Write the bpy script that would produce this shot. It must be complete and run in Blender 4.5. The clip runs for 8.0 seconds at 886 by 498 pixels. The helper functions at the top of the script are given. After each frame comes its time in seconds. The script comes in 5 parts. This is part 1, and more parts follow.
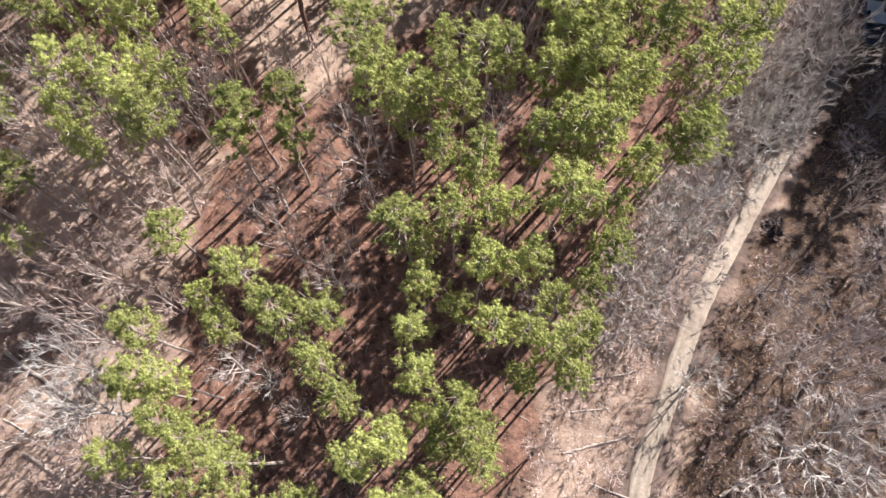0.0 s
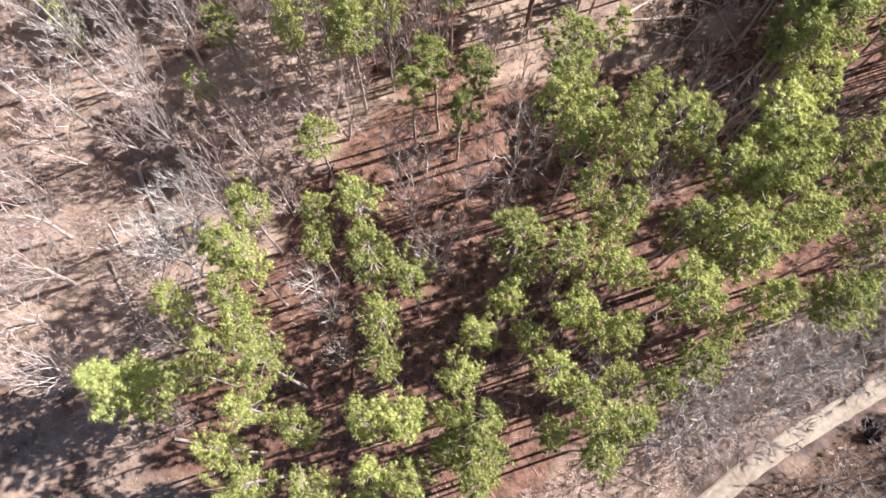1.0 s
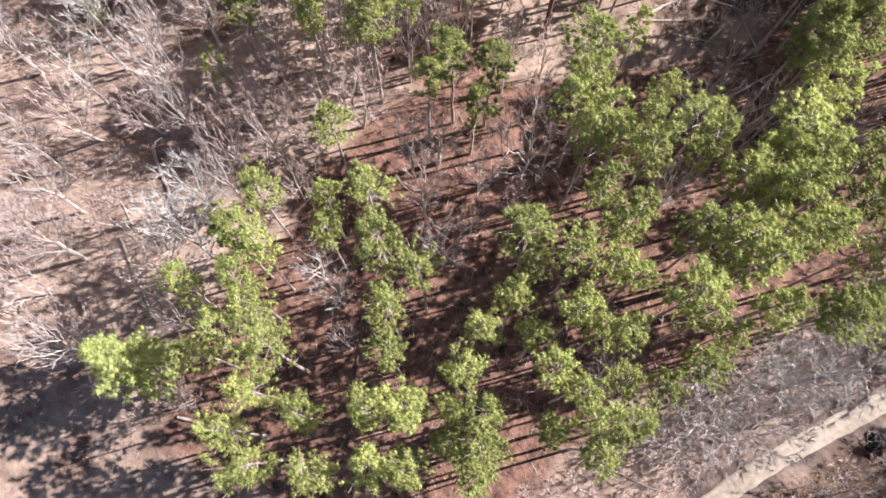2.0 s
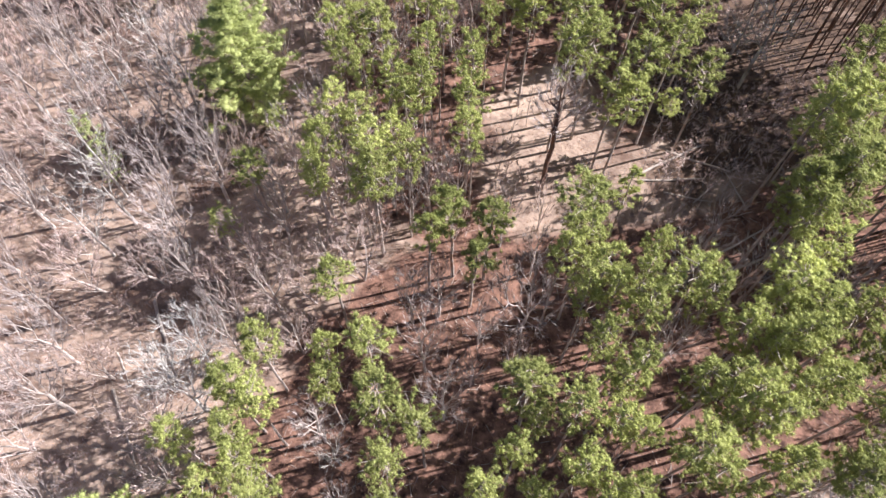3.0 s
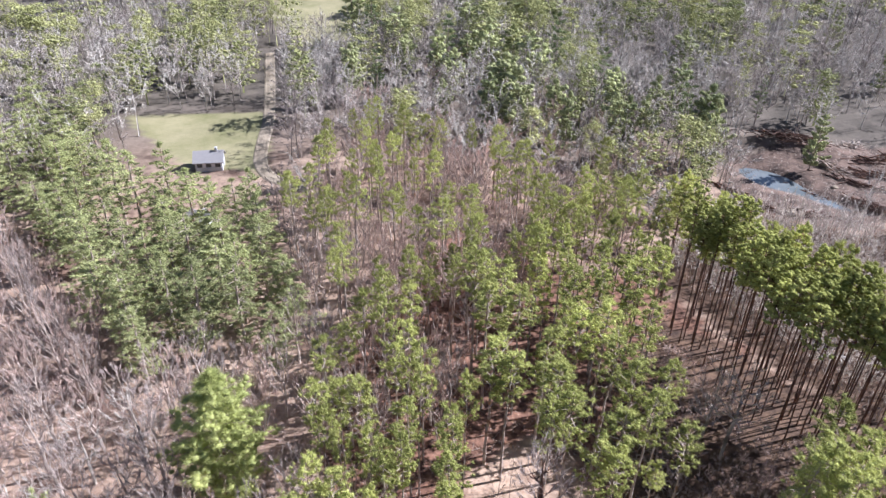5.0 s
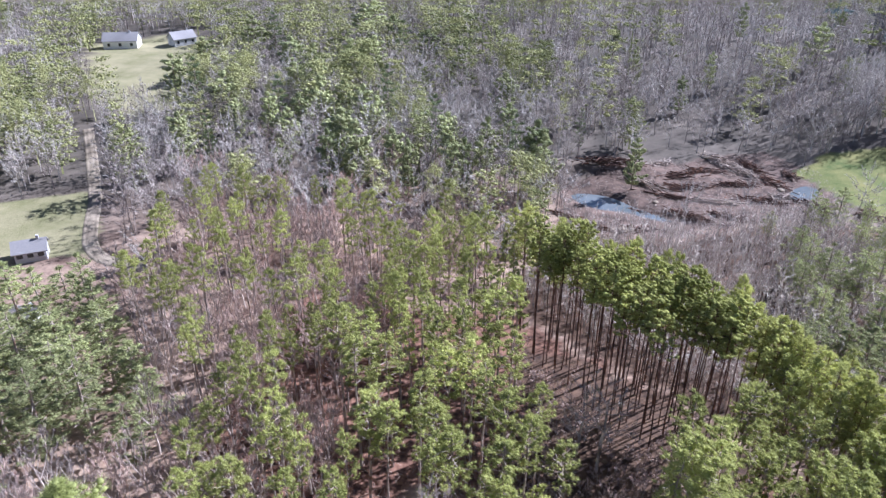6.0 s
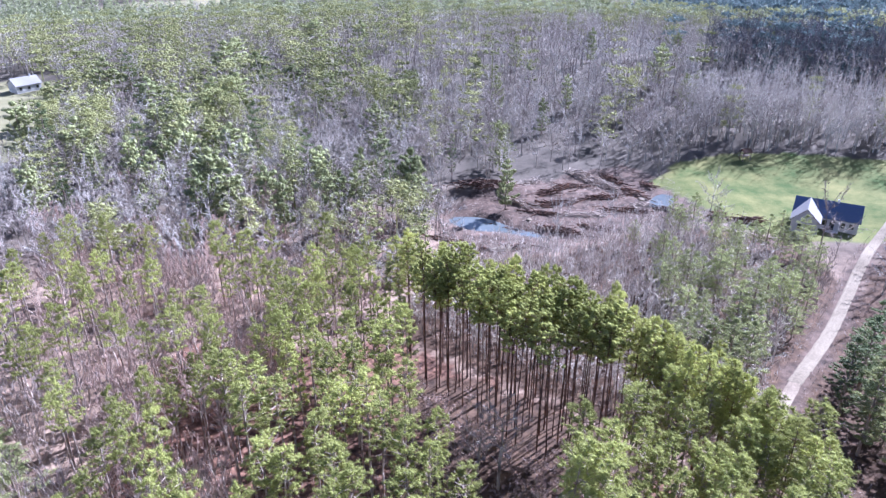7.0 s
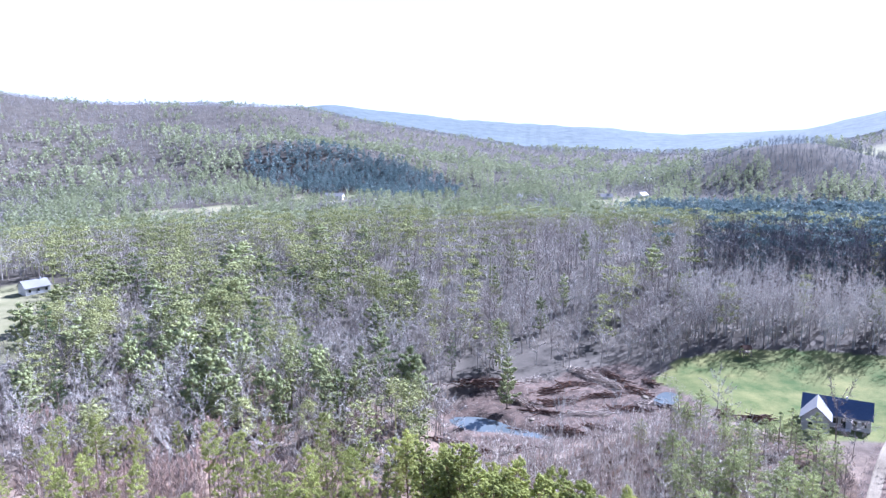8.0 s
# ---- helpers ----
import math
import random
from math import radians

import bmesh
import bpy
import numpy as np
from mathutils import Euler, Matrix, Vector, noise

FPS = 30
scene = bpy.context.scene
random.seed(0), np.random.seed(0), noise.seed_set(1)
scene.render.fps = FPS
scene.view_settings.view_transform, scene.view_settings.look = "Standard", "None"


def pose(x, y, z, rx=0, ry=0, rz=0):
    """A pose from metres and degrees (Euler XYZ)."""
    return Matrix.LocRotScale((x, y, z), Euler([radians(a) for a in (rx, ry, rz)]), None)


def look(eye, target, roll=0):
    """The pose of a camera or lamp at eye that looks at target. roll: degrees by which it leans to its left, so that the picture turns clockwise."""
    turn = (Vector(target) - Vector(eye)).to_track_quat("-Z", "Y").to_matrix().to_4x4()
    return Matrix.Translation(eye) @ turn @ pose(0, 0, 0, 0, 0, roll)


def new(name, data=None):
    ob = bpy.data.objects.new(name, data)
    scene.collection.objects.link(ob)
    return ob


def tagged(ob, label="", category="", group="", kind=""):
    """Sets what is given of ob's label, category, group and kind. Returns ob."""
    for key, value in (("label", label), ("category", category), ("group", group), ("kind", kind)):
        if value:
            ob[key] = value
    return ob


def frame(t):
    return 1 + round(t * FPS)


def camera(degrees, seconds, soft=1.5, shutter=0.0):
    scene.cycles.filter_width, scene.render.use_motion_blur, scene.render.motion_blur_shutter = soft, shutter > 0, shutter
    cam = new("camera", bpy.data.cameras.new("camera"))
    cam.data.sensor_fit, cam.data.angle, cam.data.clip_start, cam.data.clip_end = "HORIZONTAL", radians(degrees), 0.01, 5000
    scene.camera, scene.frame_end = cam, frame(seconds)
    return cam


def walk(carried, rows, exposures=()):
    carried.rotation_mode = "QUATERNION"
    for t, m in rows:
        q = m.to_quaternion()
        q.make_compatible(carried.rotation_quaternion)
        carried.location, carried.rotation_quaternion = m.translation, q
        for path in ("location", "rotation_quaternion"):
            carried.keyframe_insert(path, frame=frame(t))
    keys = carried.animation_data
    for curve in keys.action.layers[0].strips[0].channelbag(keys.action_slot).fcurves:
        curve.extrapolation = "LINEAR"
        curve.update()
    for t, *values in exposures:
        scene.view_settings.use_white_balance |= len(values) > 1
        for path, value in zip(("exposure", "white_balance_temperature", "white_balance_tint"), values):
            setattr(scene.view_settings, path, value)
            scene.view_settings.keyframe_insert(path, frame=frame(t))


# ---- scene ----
cam = camera(64.16, 8.0, soft=1.45)

# ---------------------------------------------------------------- camera
CAM_Z = 66.0
# seconds, yaw, pitch, roll in degrees; the drone hovers and only turns
TURNS = [
    (0.0, 0.0, -73.73, 0.34), (0.5, 9.71, -73.55, -0.12), (0.7, 17.9, -73.5, -0.2), (1.0, 30.07, -73.35, -0.3),
    (1.5, 32.7, -73.36, -0.11), (1.7, 32.65, -74.1, -0.04), (2.8, 32.55, -67.17, 0.17), (3.0, 32.62, -61.66, 0.2),
    (3.2, 32.72, -56.2, 0.16), (3.5, 32.82, -47.98, 0.07), (3.7, 32.82, -44.25, 0.14), (4.0, 32.81, -42.32, 0.15),
    (4.5, 32.81, -41.34, 0.14), (4.7, 32.81, -37.13, 0.13), (5.8, 22.49, -27.84, 0.12), (6.0, 17.45, -27.83, 0.16),
    (6.5, 7.28, -27.78, 0.08), (7.0, 6.83, -25.46, -0.14), (7.5, 6.82, -21.14, -0.3), (7.8, 6.81, -14.54, -0.34),
    (8.0, 6.73, -9.49, -0.46),
]


def aim(yaw, pitch, roll):
    return Matrix.Translation((0, 0, CAM_Z)) @ pose(0, 0, 0, 0, 0, yaw) @ pose(0, 0, 0, 90 + pitch) @ pose(0, 0, 0, 0, 0, roll)


walk(cam, [(t, aim(y, p, r)) for t, y, p, r in TURNS], exposures=[(0.0, 1.2, 6150, 15), (1.0, 1.29, 6063, 15.4), (3.5, 1.26, 5845, 16.5), (4.6, 1.22, 5750, 17), (6.0, 1.14, 5250, 21), (6.5, 1.4, 5100, 23), (7.0, 1.54, 4950, 26), (7.5, 1.6, 4900, 24), (8.0, 1.56, 4850, 22)])

# ---------------------------------------------------------------- sky and sun
SUN_EL, SUN_AZ = 37.0, 42.0          # elevation; degrees to the right of +y
world = bpy.data.worlds.new("sky")
scene.world = world
world.use_nodes = True
wn, wl = world.node_tree.nodes, world.node_tree.links
wn.clear()
sky = wn.new("ShaderNodeTexSky")
sky.sky_type, sky.sun_disc = "NISHITA", False
sky.sun_elevation, sky.sun_rotation = radians(SUN_EL), radians(SUN_AZ)
sky.air_density, sky.dust_density, sky.ozone_density = 1.0, 0.6, 1.5
back = wn.new("ShaderNodeBackground")
back.inputs[1].default_value = 0.036
out = wn.new("ShaderNodeOutputWorld")
# bright haze low over the horizon, all round
way = wn.new("ShaderNodeTexCoord")
parts = wn.new("ShaderNodeSeparateXYZ")
low = wn.new("ShaderNodeMapRange")
low.interpolation_type = "SMOOTHSTEP"
low.inputs[1].default_value, low.inputs[2].default_value, low.inputs[3].default_value, low.inputs[4].default_value = 0.13, 0.28, 1.0, 0.0
haze = wn.new("ShaderNodeMix")
haze.data_type = "RGBA"
haze.inputs[7].default_value = (13, 13.3, 13.6, 1)
wl.new(way.outputs["Generated"], parts.inputs[0])
wl.new(parts.outputs["Z"], low.inputs[0])
wl.new(low.outputs[0], haze.inputs[0])
wl.new(sky.outputs[0], haze.inputs[6])
wl.new(haze.outputs[2], back.inputs[0])
wl.new(back.outputs[0], out.inputs[0])

sun = new("sun", bpy.data.lights.new("sun", "SUN"))
sun.data.energy, sun.data.angle, sun.data.color = 5.0, radians(0.5), (1.0, 0.945, 0.86)
SUN_DIR = Vector((math.sin(radians(SUN_AZ)) * math.cos(radians(SUN_EL)), math.cos(radians(SUN_AZ)) * math.cos(radians(SUN_EL)), math.sin(radians(SUN_EL))))
sun.matrix_world = look(SUN_DIR * 300, (0, 0, 0))

# ---------------------------------------------------------------- materials


def material(name, low, high, scale=1.0, rough=0.85, bump=0.0, bump_scale=20.0, third=None, big=0.12, per="none", through_light=0.0, metal=0.0, spread=0.25, spec=0.3):
    """low and high: two base colours, mixed by fine grain and by broad patches. per: 'object' or 'island' also varies the value piece by piece."""
    m = bpy.data.materials.new(name)
    m.use_nodes = True
    n, l = m.node_tree.nodes, m.node_tree.links
    n.clear()
    co = n.new("ShaderNodeNewGeometry")
    grain = n.new("ShaderNodeTexNoise")
    grain.inputs["Scale"].default_value, grain.inputs["Detail"].default_value, grain.inputs["Roughness"].default_value = scale, 6, 0.7
    l.new(co.outputs["Position"], grain.inputs["Vector"])
    broad = n.new("ShaderNodeTexNoise")
    broad.inputs["Scale"].default_value, broad.inputs["Detail"].default_value = big, 3
    l.new(co.outputs["Position"], broad.inputs["Vector"])
    add = n.new("ShaderNodeMath")
    add.operation = "ADD"
    l.new(grain.outputs[0], add.inputs[0])
    l.new(broad.outputs[0], add.inputs[1])
    ramp = n.new("ShaderNodeMapRange")
    ramp.inputs[1].default_value, ramp.inputs[2].default_value = 0.72, 1.28
    l.new(add.outputs[0], ramp.inputs[0])
    mix = n.new("ShaderNodeMix")
    mix.data_type = "RGBA"
    mix.inputs[6].default_value, mix.inputs[7].default_value = (*low, 1), (*high, 1)
    l.new(ramp.outputs[0], mix.inputs[0])
    colour = mix.outputs[2]
    if third:
        spots = n.new("ShaderNodeTexNoise")
        spots.inputs["Scale"].default_value, spots.inputs["Detail"].default_value = scale * 0.21, 4
        l.new(co.outputs["Position"], spots.inputs["Vector"])
        r3 = n.new("ShaderNodeMapRange")
        r3.inputs[1].default_value, r3.inputs[2].default_value = 0.52, 0.66
        l.new(spots.outputs[0], r3.inputs[0])
        m3 = n.new("ShaderNodeMix")
        m3.data_type = "RGBA"
        m3.inputs[7].default_value = (*third, 1)
        l.new(r3.outputs[0], m3.inputs[0])
        l.new(colour, m3.inputs[6])
        colour = m3.outputs[2]
    if per != "none":
        if per == "object":
            src = n.new("ShaderNodeObjectInfo").outputs["Random"]
        else:
            src = co.outputs["Random Per Island"]
        rr = n.new("ShaderNodeMapRange")
        rr.inputs[3].default_value, rr.inputs[4].default_value = 1 - spread, 1 + spread
        l.new(src, rr.inputs[0])
        hsv = n.new("ShaderNodeHueSaturation")
        l.new(rr.outputs[0], hsv.inputs["Value"])
        l.new(colour, hsv.inputs["Color"])
        colour = hsv.outputs[0]
    bsdf = n.new("ShaderNodeBsdfPrincipled")
    bsdf.inputs["Roughness"].default_value, bsdf.inputs["Metallic"].default_value = rough, metal
    bsdf.inputs["Specular IOR Level"].default_value = spec
    l.new(colour, bsdf.inputs["Base Color"])
    if bump:
        bn = n.new("ShaderNodeTexNoise")
        bn.inputs["Scale"].default_value, bn.inputs["Detail"].default_value = bump_scale, 5
        l.new(co.outputs["Position"], bn.inputs["Vector"])
        bp = n.new("ShaderNodeBump")
        bp.inputs["Strength"].default_value, bp.inputs["Distance"].default_value = 0.8, bump
        l.new(bn.outputs[0], bp.inputs["Height"])
        l.new(bp.outputs[0], bsdf.inputs["Normal"])
    end = n.new("ShaderNodeOutputMaterial")
    if through_light:
        tr = n.new("ShaderNodeBsdfTranslucent")
        l.new(colour, tr.inputs[0])
        ms = n.new("ShaderNodeMixShader")
        ms.inputs[0].default_value = through_light
        l.new(bsdf.outputs[0], ms.inputs[1])
        l.new(tr.outputs[0], ms.inputs[2])
        l.new(ms.outputs[0], end.inputs[0])
    else:
        l.new(bsdf.outputs[0], end.inputs[0])
    return m


NEEDLES = material("pine_needles", (0.24, 0.263, 0.082), (0.61, 0.63, 0.225), 1.6, 0.7, spec=0.15, per="object", through_light=0.42, spread=0.18)
DEEP_GREEN = material("plantation_needles", (0.27, 0.295, 0.09), (0.66, 0.67, 0.235), 1.6, 0.8, spec=0.1, per="object", through_light=0.42, spread=0.15)
WHITE_PINE = material("white_pine_needles", (0.24, 0.27, 0.115), (0.54, 0.57, 0.27), 1.4, 0.85, spec=0.1, per="object", through_light=0.35, spread=0.15)
FAR_NEEDLES = material("distant_needles", (0.32, 0.33, 0.15), (0.52, 0.525, 0.255), 0.2, 0.9, spec=0.05, per="island", big=0.02, through_light=0.2, spread=0.06)
FAR_DARK = material("distant_dark_needles", (0.17, 0.19, 0.088), (0.39, 0.405, 0.185), 0.2, 0.9, spec=0.05, per="island", big=0.02, through_light=0.15, spread=0.06)
MID_GREEN = material("green_pine_needles", (0.245, 0.272, 0.125), (0.53, 0.555, 0.275), 0.9, 0.85, spec=0.1, per="object", through_light=0.4, spread=0.2)
MAUVE_TWIG = material("mauve_twigs", (0.36, 0.315, 0.285), (0.58, 0.525, 0.48), 0.3, 0.95, per="island", big=0.015, spread=0.06)
# distance haze put into both hill colours: greyer, with less contrast
HAZED_NEEDLES = material("hazed_hill_needles", (0.3, 0.33, 0.2), (0.48, 0.505, 0.32), 0.05, 0.9, per="island", big=0.006, through_light=0.3, spread=0.12)
HAZED_TWIG = material("hazed_hill_twigs", (0.4, 0.38, 0.37), (0.54, 0.51, 0.5), 0.05, 0.95, per="island", big=0.006, spread=0.12)
# hill needles with shade painted in, darker and bluer
SHADED_NEEDLES = material("shaded_needles", (0.15, 0.21, 0.22), (0.27, 0.34, 0.34), 0.05, 0.9, per="island", big=0.006, through_light=0.2, spread=0.12)
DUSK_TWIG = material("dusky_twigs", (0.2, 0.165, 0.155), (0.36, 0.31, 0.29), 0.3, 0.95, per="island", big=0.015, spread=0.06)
# shaded copy of the hill twigs: knoll's shade and haze in the colour
HILL_SHADE = material("shaded_hill_twigs", (0.2, 0.22, 0.25), (0.34, 0.36, 0.39), 0.05, 0.95, per="island", big=0.006, spread=0.12)
FAR_MID = material("light_green_needles", (0.29, 0.315, 0.155), (0.49, 0.515, 0.265), 0.9, 0.95, spec=0.02, per="object", through_light=0.12, spread=0.2)
FAR_DEEP = material("deep_green_needles", (0.2, 0.23, 0.115), (0.38, 0.41, 0.205), 0.9, 0.95, spec=0.02, per="object", through_light=0.12, spread=0.2)
DARK_NEEDLES = material("hemlock_needles", (0.1, 0.135, 0.06), (0.23, 0.28, 0.125), 0.6, 0.7, per="object", through_light=0.2, spread=0.2)
PINE_BARK = material("pine_bark", (0.24, 0.19, 0.16), (0.52, 0.45, 0.4), 5, 0.95, bump=0.02, third=(0.25, 0.15, 0.1))
DARK_BARK = material("red_pine_bark", (0.06, 0.038, 0.032), (0.19, 0.115, 0.09), 5, 0.95, bump=0.02, third=(0.2, 0.1, 0.06))
GREY_BARK = material("grey_bark", (0.26, 0.215, 0.2), (0.56, 0.48, 0.445), 3, 0.9, per="object", spread=0.3)
LIMB_BARK = material("pale_grey_limbs", (0.37, 0.305, 0.27), (0.7, 0.61, 0.545), 2.5, 0.9, per="object", spread=0.25)
PALE_BARK = material("pale_bark", (0.4, 0.36, 0.32), (0.68, 0.63, 0.58), 2.5, 0.85, third=(0.2, 0.17, 0.15))
WHITE_BARK = material("whitish_bark", (0.42, 0.4, 0.375), (0.68, 0.655, 0.62), 2.5, 0.85)
BROWN_TWIG = material("brown_twigs", (0.42, 0.315, 0.275), (0.71, 0.56, 0.495), 2, 0.9, per="object", spread=0.25)
FAR_TWIG = material("distant_twigs", (0.44, 0.41, 0.38), (0.68, 0.64, 0.59), 0.3, 0.95, per="island", big=0.015, spread=0.06)
DEAD_WOOD = material("weathered_wood", (0.3, 0.24, 0.2), (0.6, 0.52, 0.45), 4, 0.9, bump=0.01)
LIME_NEEDLES = material("lime_needles", (0.37, 0.415, 0.145), (0.7, 0.74, 0.31), 1.4, 0.75, spec=0.1, per="object", through_light=0.5, spread=0.1)
DIRT = material("dirt_track", (0.24, 0.19, 0.145), (0.48, 0.4, 0.32), 2.2, 0.95, bump=0.06, bump_scale=6)
GRAVEL = material("pale_gravel", (0.19, 0.155, 0.115), (0.41, 0.35, 0.27), 2.5, 0.95, bump=0.03, bump_scale=9)
# blue-grey base colour stands in for part of the sky's reflection
WATER = material("pond_water", (0.12, 0.145, 0.16), (0.19, 0.215, 0.23), 0.5, 0.1, spec=0.8)
SLATE = material("slate_blue_roof", (0.09, 0.13, 0.23), (0.13, 0.18, 0.3), 3, 0.6)
PALE_ROOF = material("pale_shingle", (0.26, 0.255, 0.265), (0.38, 0.37, 0.38), 4, 0.6)
SIDING = material("grey_siding", (0.46, 0.47, 0.5), (0.58, 0.59, 0.62), 5, 0.7)
WHITE_PAINT = material("white_paint", (0.74, 0.74, 0.74), (0.82, 0.82, 0.82), 3, 0.5)
DARK_GLASS = material("window_glass", (0.02, 0.025, 0.03), (0.04, 0.045, 0.05), 2, 0.08, spec=0.6)
RUBBER = material("old_rubber", (0.015, 0.015, 0.017), (0.05, 0.048, 0.048), 6, 0.75)
CHROME = material("silver_paint", (0.55, 0.57, 0.6), (0.68, 0.7, 0.72), 3, 0.3, metal=0.4)
BLUE_PAINT = material("dark_blue_paint", (0.02, 0.03, 0.06), (0.03, 0.045, 0.09), 3, 0.3)

# ---------------------------------------------------------------- ground heights


def rise(v, a, b):
    """A smooth step from 0 at a to 1 at b."""
    k = np.clip((v - a) / (b - a), 0, 1)
    return k * k * (3 - 2 * k)


def wave(x, y, length, seed):
    """A cheap smooth noise of that wavelength, about -1 to 1."""
    k = 2 * math.pi / length
    return (np.sin(k * (x * 0.83 + y * 0.55) + seed) + np.sin(k * 1.37 * (x * -0.42 + y * 0.91) + 2.1 * seed) + np.sin(k * 1.9 * (x * 0.97 - y * 0.24) + 3.7 * seed)) / 3


def bump(x, y, cx, cy, rx, ry, turn=0.0):
    c, s = math.cos(radians(turn)), math.sin(radians(turn))
    u, v = (x - cx) * c + (y - cy) * s, -(x - cx) * s + (y - cy) * c
    return np.exp(-(u / rx) ** 2 - (v / ry) ** 2)


def terrain(x, y):
    x, y = np.asarray(x, float), np.asarray(y, float)
    r, az = np.hypot(x, y), np.degrees(np.arctan2(-x, y))
    h = 0.25 * wave(x, y, 23, 1.0) * rise(r, 5, 30)
    h = h + 1.2 * rise(r, 140, 220) * wave(x, y, 90, 2.0)
    h = h + 10 * bump(x, y, 110, 265, 90, 60, -15) + 6 * bump(x, y, -10, 340, 120, 90)
    # bank of the pond, and its basin
    h = h + 2.6 * bump(x, y, -11, 171, 14, 5, 10) - 2.4 * bump(x, y, -11, 154.5, 8, 4, -18) - 1.6 * bump(x, y, 2, 149.5, 8, 1.8, -20)
    # the valley behind the wooded rise
    h = h - 30 * rise(r, 380, 800)
    # long ridge to the left, lower towards the gap
    crest = 52 + 2200 * np.tan(np.radians(np.interp(az, [-180, -60, -30, -20, -10, 0, 8, 16, 18, 26, 32, 38, 45, 90, 180], [2, 3, 1.2, -1.4, -1.6, -1.2, 0.2, 1.8, 2.1, 2.5, 2.45, 2.95, 3.1, 3, 2])))
    h = h + (crest + 30) * rise(r, 1000, 2250) * (1 + 0.05 * wave(x, y, 700, 4.0))
    # spur in front of the ridge, knoll on the right
    h = h + 48 * bump(x, y, -330, 1260, 330, 130, -12)
    h = h + 62 * bump(x, y, 368, 1110, 120, 190, 20) + 26 * bump(x, y, 490, 1080, 120, 150)
    # far ridges, whose blue is haze put into the ground colour
    far = np.interp(az, [-180, -60, -25, -20, -12, -6, 0, 5, 10, 15, 18, 21, 180], [60, 80, 95, 60, 45, 78, 94, 84, 94, 90, 60, 20, 20])
    h = h + far * rise(r, 2900, 3900) * rise(-r, -4900, -4000)
    return h + 4 * rise(r, 900, 1500) * wave(x, y, 260, 5.0)


def ground_z(x, y):
    return float(terrain(x, y))


def inside(px, py, poly):
    hit = np.zeros(np.shape(px), bool)
    for (ax, ay), (bx, by) in zip(poly, poly[1:] + poly[:1]):
        cross = (ay > py) != (by > py)
        hit ^= cross & (px < (bx - ax) * (py - ay) / ((by - ay) or 1e-9) + ax)
    return hit


def near_line(px, py, line):
    best = np.full(np.shape(px), 1e9)
    for (ax, ay), (bx, by) in zip(line, line[1:]):
        dx, dy = bx - ax, by - ay
        k = np.clip(((px - ax) * dx + (py - ay) * dy) / (dx * dx + dy * dy), 0, 1)
        best = np.minimum(best, np.hypot(px - ax - k * dx, py - ay - k * dy))
    return best


TRACK = [(13.5, -30), (16.5, -12), (17.6, -2.5), (20.2, 4), (23.9, 12.8), (28.5, 20.5), (33.4, 28.4), (39, 38), (42.5, 50), (40.5, 66), (37.5, 83), (43.2, 95.5), (55, 113), (70, 139), (79, 153), (96, 176)]
DRIVE = [(-80, 96.5), (-102, 96.5), (-124, 121.5), (-160, 160)]
WOODS_PATH = [(-102, 96.5), (-81, 97), (-60, 99), (-36, 104), (-27, 107)]
LAWN = [(34, 184), (42, 197), (56, 203), (75, 206), (104, 200), (110, 170), (92, 157), (76, 150), (60, 151), (48, 158), (44, 170)]
MUD = [(-22, 158), (-6, 174), (28, 197), (40, 186), (44, 168), (36, 158), (10, 143), (5, 138), (-14, 134)]
POND = [(-24, 158), (-14, 162), (-4, 158), (6, 152), (14, 147), (12, 144), (0, 147), (-10, 149), (-22, 152)]
YARD = [(-152, 100), (-140, 112), (-124, 122), (-101, 96), (-118, 89)]
PINE_FLOOR = [(-24, -14), (-26, 10), (-22, 28), (-33, 33), (-52, 60), (-58, 104), (-31, 96), (-21, 101), (-4, 91), (16, 79), (28, 65), (30, 50), (24, 32), (11, 12), (9, 2), (3, -10)]
# brushy floor, also painted darker for the plantation's shade
SHADED_BRUSH = [(-6, 56), (-12, 64), (-16, 92), (-4, 90), (10, 84), (20, 74), (16, 62), (5, 57), (1, 51), (-4, 51)]
CLEARING = [(-20, 38), (-27, 50), (-21, 61), (-11, 54), (2, 58), (3, 67), (7, 55), (-3, 44), (-13, 36)]
SCRUB = [(17, -30), (19.5, -4), (25.5, 12), (35, 27), (44, 44), (43, 92), (57, 114), (82, 156), (120, 150), (90, -30)]
WET = [(-16, 134), (8, 138), (34, 157), (60, 150), (64, 128), (46, 95), (40, 62), (31, 66), (18, 80), (-3, 92), (-21, 103)]
# fields in the valley and by the far houses
FIELDS = [
    [(-480, 700), (-400, 760), (-330, 800), (-340, 930), (-400, 900), (-500, 800)], [(-360, 900), (-240, 950), (-240, 1040), (-350, 990)], [(-215, 290), (-180, 262), (-165, 237), (-152, 197), (-138, 182), (-150, 166), (-200, 200), (-245, 260)],
    [(640, 1420), (820, 1560), (800, 1700), (600, 1560)], [(90, 880), (170, 890), (170, 1000), (90, 990)], [(-290, 440), (-270, 470), (-330, 520), (-350, 480)],
]

# ---------------------------------------------------------------- ground sheet


def grid_line(dense_from, dense_to, step, reach):
    vals, d = list(np.arange(dense_from, dense_to + 0.01, step)), step
    a, b, up, down = dense_from, dense_to, [], []
    while b < reach:
        d *= 1.07
        b += d
        up.append(b)
    d = step
    while a > -reach:
        d *= 1.07
        a -= d
        down.append(a)
    return np.array(down[::-1] + vals + up)


def mesh_from(name, verts, faces):
    me = bpy.data.meshes.new(name)
    me.from_pydata(verts, [], faces)
    me.update()
    return me


def smooth(me):
    me.polygons.foreach_set("use_smooth", np.ones(len(me.polygons), bool))
    return me


